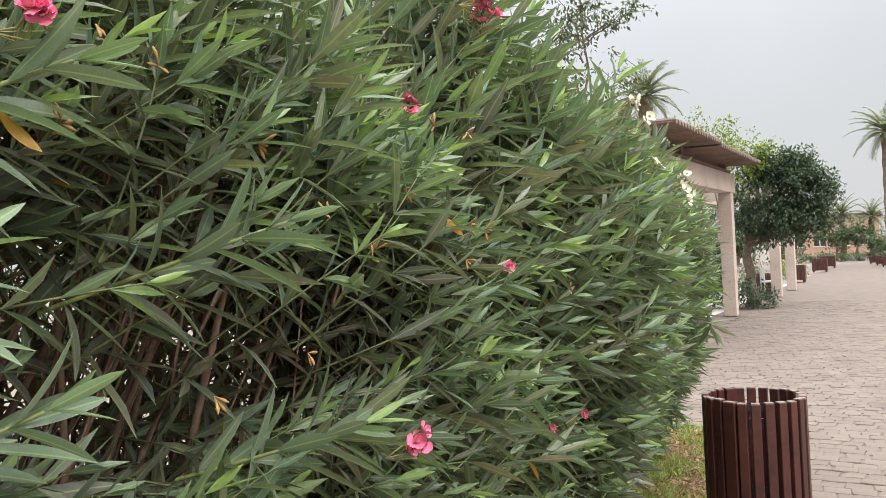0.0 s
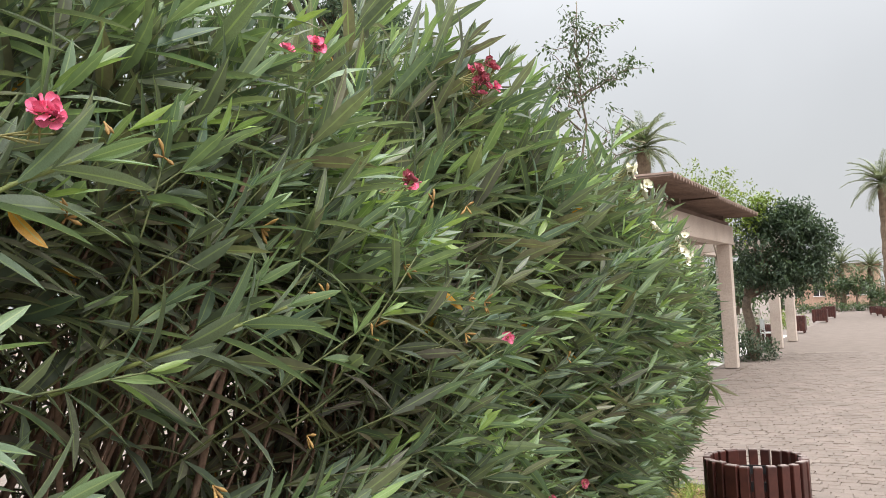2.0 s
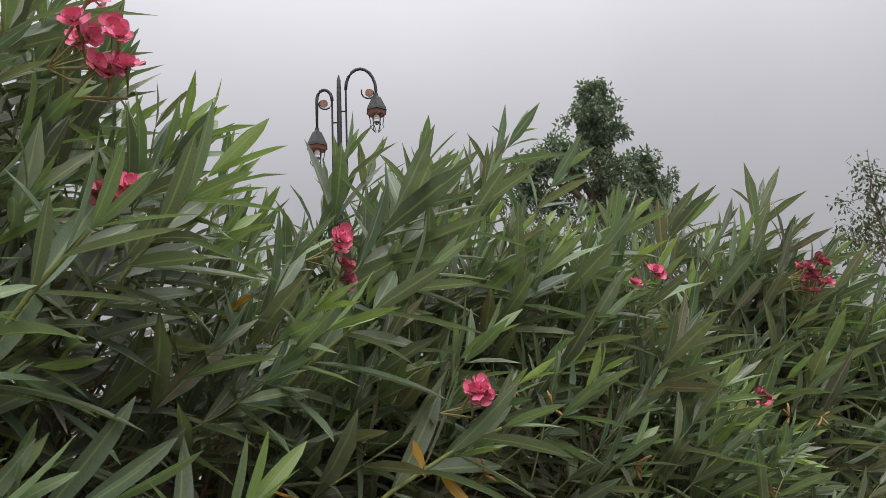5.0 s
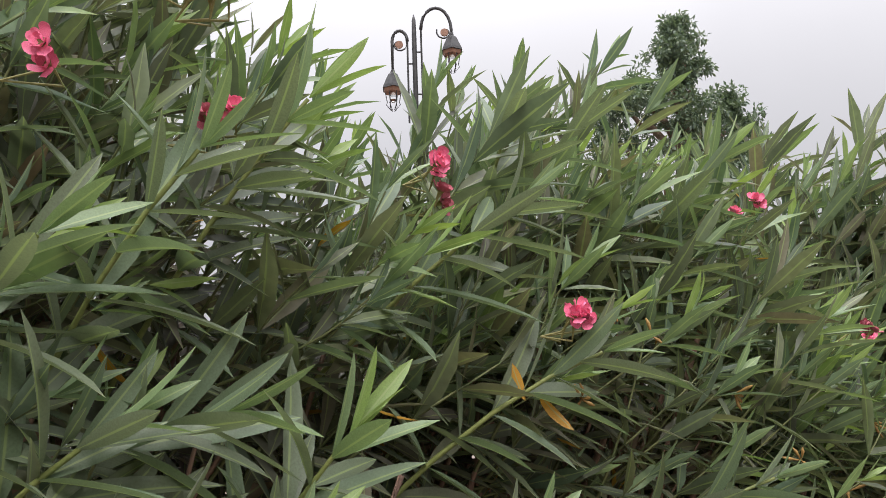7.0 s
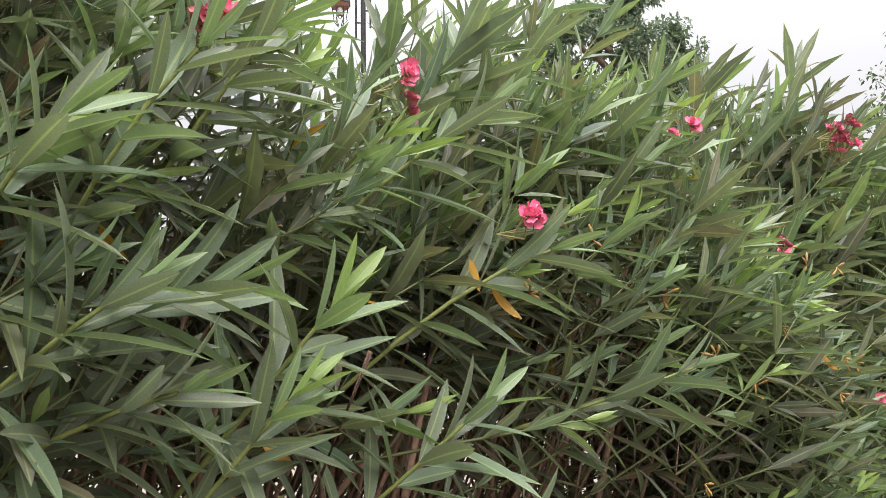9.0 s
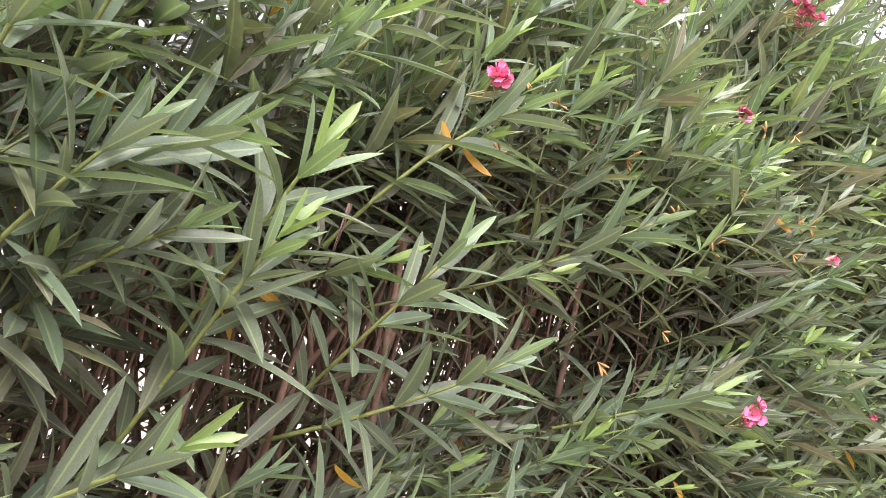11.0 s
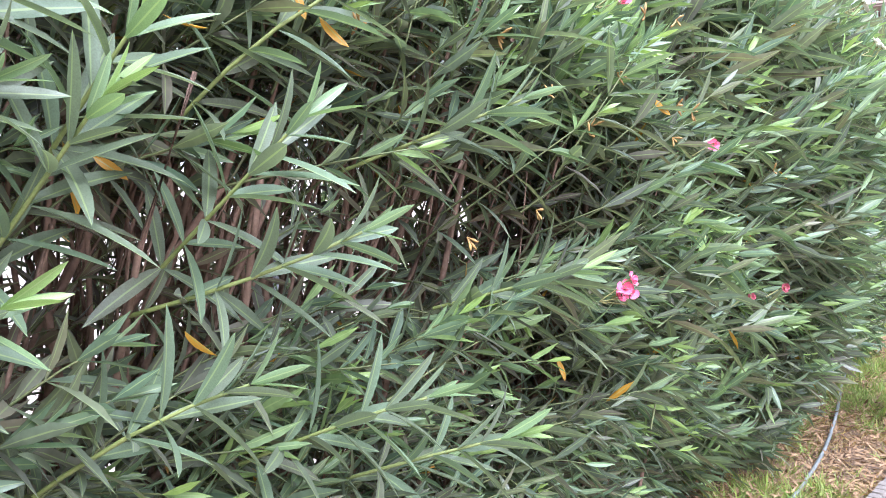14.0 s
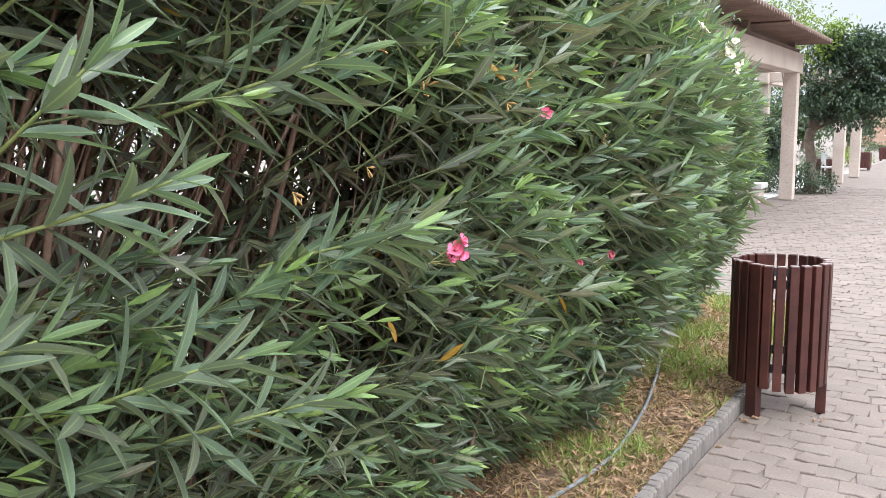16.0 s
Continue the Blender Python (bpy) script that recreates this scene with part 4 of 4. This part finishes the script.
        place[:, 2] = np.maximum(place[:, 2], 0.15)
        heading = unit(nrm * 0.4 + np.array([0.25, 0.9, 0.3]) + nr.normal(size=(m, 3)) * 0.3)
        groups.append(grow_shoots(place, heading, nr.uniform(0.3, 0.5, m), 8, 0.15, nr.uniform(0.8, 1.15, m), nr, 0.8))
    cat = {key: np.concatenate([g[0][key] for g in groups]) for key in groups[0][0]}
    ok = cat["base"][:, 2] > 0.05
    cat = {key: v[ok] for key, v in cat.items()}
    leaf_part("foliage", LEAF, sh, segments=3 if ya < 4.0 else 2, **cat)
    twigs = np.concatenate([g[1] for g in groups])
    me = stem_mesh("twig_mass", twigs[twigs[:, -1, 2] > 0.3], 0.0014, 0.0032)
    me.materials.append(TWIG)
    tw = new("twig_mass", me)
    tw.parent = sh
    tagged(tw, "", "", "", "stuff")
    shrubs.append(sh)

# ---- near shoots, leaf by leaf ----
one = np.array([[0.0, 0.0, 0.0]])
BLADES = []
for k, (bend, age, width) in enumerate(((0.03, 0.28, 0.165), (0.10, 0.38, 0.175), (0.17, 0.25, 0.165), (0.06, 0.62, 0.17), (0.02, 0.95, 0.18), (0.22, 0.12, 0.16))):
    me = leaf_mesh("leaf", one, np.array([[1.0, 0, 0]]), np.array([[0.0, 0, 1.0]]), np.array([1.0]), np.array([width]), np.array([bend]), np.array([age]), 7)
    me.materials.append(LEAF)
    BLADES.append(me)


def shoot(parent, tip, heading, length, size, whorls, seed):
    """A leafy shoot: its stem is a part of the shrub, each leaf a part of the shoot."""
    nr = np.random.default_rng(seed)
    leaves, stems = grow_shoots(np.array([tip]), unit(np.array([heading], float)), np.array([length]), whorls, size, np.array([1.0]), nr)
    me = stem_mesh("shoot", stems, 0.0026, 0.0042, 6)
    me.materials.append(FRESH_TWIG)
    st = new("shoot", me)
    st.parent = parent
    fresh = seed % 3 == 1
    for q in range(len(leaves["base"])):
        if leaves["age"][q] < -0.5:
            continue
        x = Vector(leaves["along"][q])
        y = Vector(leaves["normal"][q]).cross(x).normalized()
        z = x.cross(y)
        w = q // 3
        pick = (4 if fresh else 3) if w == 0 else 3 if w == 1 and fresh else int(nr.integers(0, 3)) if w < whorls - 2 else int(nr.choice([1, 2, 5]))
        ob = new("leaf", BLADES[pick])
        ob.parent = st
        rot = Matrix((x, y, z)).transposed().to_4x4()
        ob.matrix_basis = Matrix.Translation(leaves["base"][q]) @ rot @ Matrix.Diagonal((leaves["length"][q],) * 3 + (1,))
    return st


NEAR_SHOOTS = [((-0.85, 0.464, 1.644), (0.55, 0.50, 0.66), 0.36), ((-0.85, 0.57, 1.464), (0.37, 0.86, 0.36), 0.44), ((-0.85, 0.027, 1.425), (0.58, 0.74, 0.35), 0.40),
               ((-0.85, 0.344, 1.265), (0.50, 0.84, 0.17), 0.42), ((-0.85, -0.019, 1.791), (0.60, 0.62, 0.50), 0.40), ((-0.86, 0.169, 1.669), (0.55, 0.40, 0.72), 0.34),
               ((-0.86, 0.04, 1.681), (0.75, 0.62, 0.19), 0.36), ((-0.85, 0.692, 1.16), (0.50, 0.84, 0.13), 0.40),
               ((-0.86, 1.182, 1.324), (0.50, 0.84, 0.17), 0.38), ((-0.87, 1.014, 1.683), (0.40, 0.86, 0.30), 0.40), ((-0.87, 0.641, 1.875), (0.46, 0.84, 0.29), 0.40),
               ((-0.86, 0.94, 1.02), (0.50, 0.84, 0.05), 0.38), ((-0.88, -0.086, 1.967), (0.60, 0.45, 0.60), 0.38),
               ((-0.88, 0.10, 1.80), (0.58, 0.78, 0.20), 0.38), ((-0.88, 0.238, 1.776), (0.50, 0.42, 0.75), 0.34), ((-1.06, 0.66, 2.33), (0.25, 0.10, 0.95), 0.42),
               ((-1.04, 0.80, 2.32), (0.30, 0.35, 0.85), 0.40), ((-1.02, 1.191, 2.314), (0.35, 0.60, 0.72), 0.44),
               ((-0.92, 0.55, 2.10), (0.45, 0.72, 0.53), 0.44), ((-0.90, 0.07, 2.085), (0.45, 0.55, 0.70), 0.42), ((-0.92, 0.21, 2.182), (0.40, 0.55, 0.73), 0.42)]
for k, (tip, heading, length) in enumerate(NEAR_SHOOTS):
    shoot(shrubs[0] if tip[1] < 0.95 else shrubs[1], tip, heading, length, 0.172 if tip[2] < 1.75 else 0.19, 8, 200 + k)

# ---- single leaves turned yellow ----
yellow_leaf = leaf_mesh("leaf", one, np.array([[1.0, 0, 0]]), np.array([[0.0, 0, 1.0]]), np.array([1.0]), np.array([0.28]), np.array([0.12]), np.array([-0.95]), 6)
yellow_leaf.materials.append(LEAF)
for k, (x, y, z) in enumerate(((-0.97, 0.548, 1.845), (-0.97, 0.598, 1.80), (-1.02, 0.34, 1.79), (-1.03, 0.22, 1.58), (-0.92, 0.28, 1.325), (-1.08, 1.36, 1.04), (-0.93, 1.62, 1.68), (-1.03, 0.0, 1.86))):
    rg = random.Random(500 + k)
    ob = tagged(new("leaf", yellow_leaf), "leaf turned orange-yellow")
    ob.parent = shrubs[0] if y < 0.95 else shrubs[1]
    ob.matrix_basis = pose(x, y, z + 0.02, rg.uniform(0, 360), rg.uniform(15, 75), rg.uniform(30, 110)) @ Matrix.Scale(rg.uniform(0.05, 0.075), 4)


# ---- oleander flowers ----
def petal_mesh(name, material):
    bm = bmesh.new()
    rows = []
    for i, (u, w) in enumerate(((0.0, 0.07), (0.22, 0.27), (0.48, 0.44), (0.74, 0.50), (0.93, 0.40), (1.03, 0.18))):
        rows.append([bm.verts.new((u - 0.05 * abs(v) * u, v * w, 0.34 * u * u - 0.16 * u + 0.16 * abs(v) * u + 0.06 * math.sin(6 * u + v * 3))) for v in (-1, -0.4, 0.4, 1)])
    for r0, r1 in zip(rows, rows[1:]):
        for k in range(3):
            bm.faces.new((r0[k], r0[k + 1], r1[k + 1], r1[k]))
    for fc in bm.faces:
        fc.smooth = True
    me = bpy.data.meshes.new(name)
    bm.to_mesh(me)
    bm.free()
    me.materials.append(material)
    return me


PETALS = {"pink": petal_mesh("petal", PINK), "faded": petal_mesh("petal", ROSE), "white": petal_mesh("petal", WHITE_PETAL)}


def flower_head(parent, place, colour, blooms, seed, size=0.0165):
    rg = random.Random(seed)
    label = {"pink": "bright pink double oleander flower", "faded": "faded deep pink oleander flower", "white": "white oleander flower with a yellow throat"}[colour]
    p = Vector(place)
    for k in range(blooms):
        c = p + Vector((rg.uniform(-1, 1), rg.uniform(-1, 1), rg.uniform(-1, 1))) * 0.011 * blooms ** 0.6 * (k > 0)
        face = Vector((0.75 + rg.uniform(-0.5, 0.4), rg.uniform(-0.75, 0.35), 0.35 + rg.uniform(-0.5, 0.5))).normalized()
        tubep = [c - face * 0.034 - Vector((0, 0, 0.01)), c - face * 0.012, c + face * 0.002]
        calyx = part("flower", tube(bmesh.new(), [p - Vector((0.05, 0.03, 0.03)), *tubep], [0.0012, 0.0018, 0.0022, 0.006], 6), CALYX, parent, label)
        turn = face.to_track_quat("Z", "Y").to_matrix().to_4x4()
        for ring, (cnt, tilt, sc) in enumerate(((5, 8, 1.0), (5, 42, 0.72)) if colour != "white" else ((5, 18, 1.15),)):
            for q in range(cnt):
                ob = new("petal", PETALS[colour])
                ob.parent = calyx
                ob.matrix_basis = Matrix.Translation(c) @ turn @ pose(0, 0, 0, 0, 0, q * 72 + ring * 36 + rg.uniform(-9, 9)) @ pose(0.002, 0, 0.001 * ring, rg.uniform(-14, 14), -tilt + rg.uniform(-14, 14), 0) @ Matrix.Scale(size * sc * rg.uniform(0.85, 1.15), 4)


PINK_HEADS = [((-0.855, 0.578, 1.925), "pink", 4), ((-0.85, 1.325, 1.26), "pink", 4), ((-0.91, 1.90, 1.58), "pink", 1), ((-0.94, 1.49, 1.955), "faded", 3), ((-0.96, 1.54, 1.94), "pink", 1),
         ((-1.03, 2.07, 2.31), "pink", 8), ((-1.02, 2.03, 2.34), "faded", 9), ((-0.98, 0.44, 2.155), "pink", 3), ((-1.05, 1.34, 2.23), "pink", 2), ((-0.97, 0.13, 2.165), "pink", 2),
         ((-0.98, 0.10, 2.155), "faded", 3), ((-0.94, 0.06, 2.33), "pink", 7), ((-0.94, 0.09, 2.30), "pink", 4), ((-0.94, 2.19, 1.10), "faded", 1), ((-0.92, 2.41, 1.10), "faded", 1),
         ((-0.94, -0.09, 2.18), "pink", 2), ((-1.01, 0.465, 2.12), "faded", 2), ((-1.02, 1.20, 2.185), "pink", 1)]
WHITE_HEADS = [((-0.79, 2.64, 2.09), "white", 4), ((-0.77, 2.72, 2.03), "white", 3), ((-0.84, 3.5, 1.86), "white", 4), ((-0.95, 3.95, 1.93), "white", 4), ((-1.0, 4.29, 1.85), "white", 4), ((-0.9, 3.31, 1.94), "white", 3)]
for k, (place, colour, blooms) in enumerate(PINK_HEADS + WHITE_HEADS):
    owner = next(s for s, (a, b, _) in zip(shrubs, SHRUBS) if a <= place[1] < b)
    flower_head(owner, place, colour, blooms, 300 + k, 0.017 if colour == "white" else 0.0165)

# ---- withered ochre flower stalks ----
def withered_stalks(parent, place, seed):
    rg = random.Random(seed)
    p = Vector(place)
    for k in range(rg.randint(2, 5)):
        d = Vector((rg.uniform(-0.2, 0.7), rg.uniform(-0.6, 0.9), rg.uniform(-0.9, 0.9))).normalized()
        side = d.cross(Vector((0.3, 0.2, 1.0))).normalized()
        L = rg.uniform(0.014, 0.034)
        pts = [p + d * L * f + side * L * 0.35 * f * f for f in (0.0, 0.35, 0.7, 1.0)]
        part("withered_stalk", tube(bmesh.new(), pts, [0.0012, 0.0018, 0.0034, 0.0012], 5), OCHRE, parent, "ochre withered flower stalk", True)


for k, place in enumerate(((-0.92, 1.569, 1.904), (-0.92, 1.727, 1.908), (-0.90, 1.68, 1.683), (-0.92, 1.69, 1.602), (-0.93, 1.324, 1.613), (-0.93, 1.113, 1.455), (-0.92, 0.703, 1.941), (-0.92, 2.33, 1.488),
                           (-0.95, 0.83, 1.913), (-0.94, 1.838, 1.673), (-0.96, 0.673, 1.812), (-0.95, 1.036, 1.819), (-0.95, 1.363, 1.633), (-0.93, 1.18, 1.70), (-0.93, 1.45, 1.76), (-0.92, 0.88, 1.42))):
    withered_stalks(next(s for s, (a, b, _) in zip(shrubs, SHRUBS) if a <= place[1] < b), place, 600 + k)

# ---- grass, litter and hose of the bed ----
nr = np.random.default_rng(5)
n = 60000
gx, gy = nr.uniform(-1.95, KERB_X - 0.06, n), nr.uniform(0.3, BED_END - 0.03, n)
tuft = np.sin(gx * 7.0 + 1.0 + np.sin(gy * 3.0)) * np.sin(gy * 4.3 + gx * 2.0) + 0.6 * np.sin(gx * 17 + gy * 9) * np.sin(gy * 13.0 - gx * 5)
green = tuft + nr.normal(size=n) * 0.3 + 0.55 * (gy > 4.6) + 0.25 * (gx > -1.12)
keep = nr.random(n) < np.clip(0.62 + 0.42 * green, 0.34, 1)
gx, gy, green = gx[keep], gy[keep], green[keep]
n = len(gx)
lush = green > 0.65
L = nr.uniform(0.05, 0.13, n) * np.where(lush, 1.0, 0.62)
along = unit(np.stack([nr.normal(size=n) * 0.7, nr.normal(size=n) * 0.7, np.where(lush, 0.85, 0.22)], -1))
grass = leaf_part("grass", GRASS, None, "patchy green and straw-dry grass along the hedge", base=np.stack([gx, gy, np.full(n, 0.03)], -1), along=along, normal=unit(nr.normal(size=(n, 3))),
                  length=L, width=nr.uniform(0.0035, 0.007, n), bend=nr.uniform(0.1, 0.6, n), age=np.where(lush, nr.uniform(0.2, 1.0, n), nr.uniform(-0.75, 0.15, n)), segments=2, fold=0.1)
tagged(grass, "", "grass")
n = 26000
L = nr.uniform(0.012, 0.07, n)
litter = leaf_part("leaf_litter", LITTER, None, "dry brown fallen leaves under the hedge", base=np.stack([KERB_X - 0.08 - 1.5 * nr.random(n) ** 1.2, nr.uniform(-0.5, BED_END - 0.1, n), nr.uniform(0.05, 0.085, n)], -1),
                   along=unit(np.stack([nr.normal(size=n), nr.normal(size=n), nr.normal(size=n) * 0.25], -1)), normal=unit(np.stack([nr.normal(size=n) * 0.5, nr.normal(size=n) * 0.5, np.ones(n)], -1)),
                   length=L, width=L * nr.uniform(0.14, 0.24, n), bend=nr.uniform(-0.35, 0.35, n), age=np.zeros(n), segments=2)
tagged(litter, "", "leaf litter")
hose_pts = [(-1.95, 6.3, 0.07), (-1.75, 5.6, 0.075), (-1.62, 5.05, 0.075), (-1.43, 4.4, 0.075), (-1.27, 3.76, 0.075), (-1.19, 3.24, 0.075), (-1.17, 3.02, 0.075), (-1.20, 2.6, 0.07), (-1.5, 1.2, 0.06)]
hb = bmesh.new()
smooth_pts = []
for a, b in zip(hose_pts, hose_pts[1:]):
    smooth_pts += [Vector(a).lerp(Vector(b), k / 4) for k in range(4)]
for _ in range(3):
    smooth_pts = [smooth_pts[0]] + [(p + 2 * q + r) / 4 for p, q, r in zip(smooth_pts, smooth_pts[1:], smooth_pts[2:])] + [smooth_pts[-1]]
tagged(part("garden_hose", tube(hb, smooth_pts, [0.009] * len(smooth_pts), 8), HOSE, None, "grey plastic watering hose lying in dry grass", True), "", "hose")

# ---- dead leaves on the pavement ----
for k, (x, y) in enumerate(((-0.86, 4.08), (-0.83, 4.05), (-0.50, 4.27), (-0.53, 4.25), (-0.85, 3.62), (-0.80, 4.12))):
    rg = random.Random(400 + k)
    bm = bmesh.new()
    tube(bm, [(-0.03, 0, 0.004), (-0.01, 0.006, 0.014), (0.012, -0.004, 0.012), (0.035, 0.004, 0.004)], [0.003, 0.012, 0.011, 0.002], 6)
    ob = tagged(part("dead_leaf", bm, LITTER, None, "curled dry brown leaf lying on the pavers"), "", "dead leaf", "dead leaves on the pavement")
    ob.matrix_world = pose(x, y, 0.002, 0, 0, rg.uniform(0, 360)) @ Matrix.Scale(rg.uniform(0.45, 0.75), 4)

# ---- pavers ----
PX, PY = 0.154, 0.132


def paver_verts(rg, x, y, j=0.021):
    w, d = PX / 2 - 0.003, PY / 2 - 0.003
    q = [(-w, -d), (0, -d), (w, -d), (w, d), (0, d), (-w, d)]
    q = [(a + rg.uniform(-j, j) * 0.6, b + rg.uniform(-j, j) * 0.8) for a, b in q]
    h = rg.uniform(-0.004, 0.003)
    tx, ty = rg.uniform(-0.012, 0.012), rg.uniform(-0.015, 0.015)
    low = [(x + a, y + b, -0.02) for a, b in q]
    rim = [(x + a * 0.99, y + b * 0.985, h - 0.0035 + tx * a + ty * b) for a, b in q]
    top = [(x + a * 0.94, y + b * 0.93, h + tx * a + ty * b) for a, b in q]
    return low + rim + top


def paver_faces(o):
    out = []
    for lo in (0, 6):
        out += [(o + lo + k, o + lo + (k + 1) % 6, o + lo + 6 + (k + 1) % 6, o + lo + 6 + k) for k in range(6)]
    return out + [tuple(o + 12 + k for k in range(6))]


rg = random.Random(9)
shapes = []
for k in range(12):
    me = bpy.data.meshes.new("paver")
    me.from_pydata(paver_verts(rg, 0, 0), [], paver_faces(0))
    me.materials.append(PAVER)
    shapes.append(me)
verts, faces, single = [], [], 0
for j in range(int(26 / PY)):
    y = -3.0 + j * PY
    for i in range(-19, 26):
        x = KERB_X + 0.10 + i * PX + (PX / 2 if j % 2 else 0) + 0.03 * math.sin(j * 1.7)
        if x > 2.6 or (x < KERB_X + 0.07 and y < BED_END + 0.2) or x < -3.8 or (y > 14 and x < -3.3):
            continue
        if x < 0.05 and 2.75 < y < 7.4 and single < 300 and x > KERB_X:
            ob = new("paver", shapes[rg.randrange(12)])
            ob.parent = pavement
            ob.matrix_basis = pose(x, y, rg.uniform(-0.003, 0.002), rg.uniform(-0.8, 0.8), rg.uniform(-0.8, 0.8), rg.choice((0, 180)) + rg.uniform(-1.5, 1.5))
            single += 1
        else:
            faces += paver_faces(len(verts))
            verts += paver_verts(rg, x, y)
me = bpy.data.meshes.new("pavers")
me.from_pydata(verts, [], faces)
me.materials.append(PAVER)
rest = new("pavers", me)
rest.parent = pavement
tagged(rest, "", "", "", "stuff")
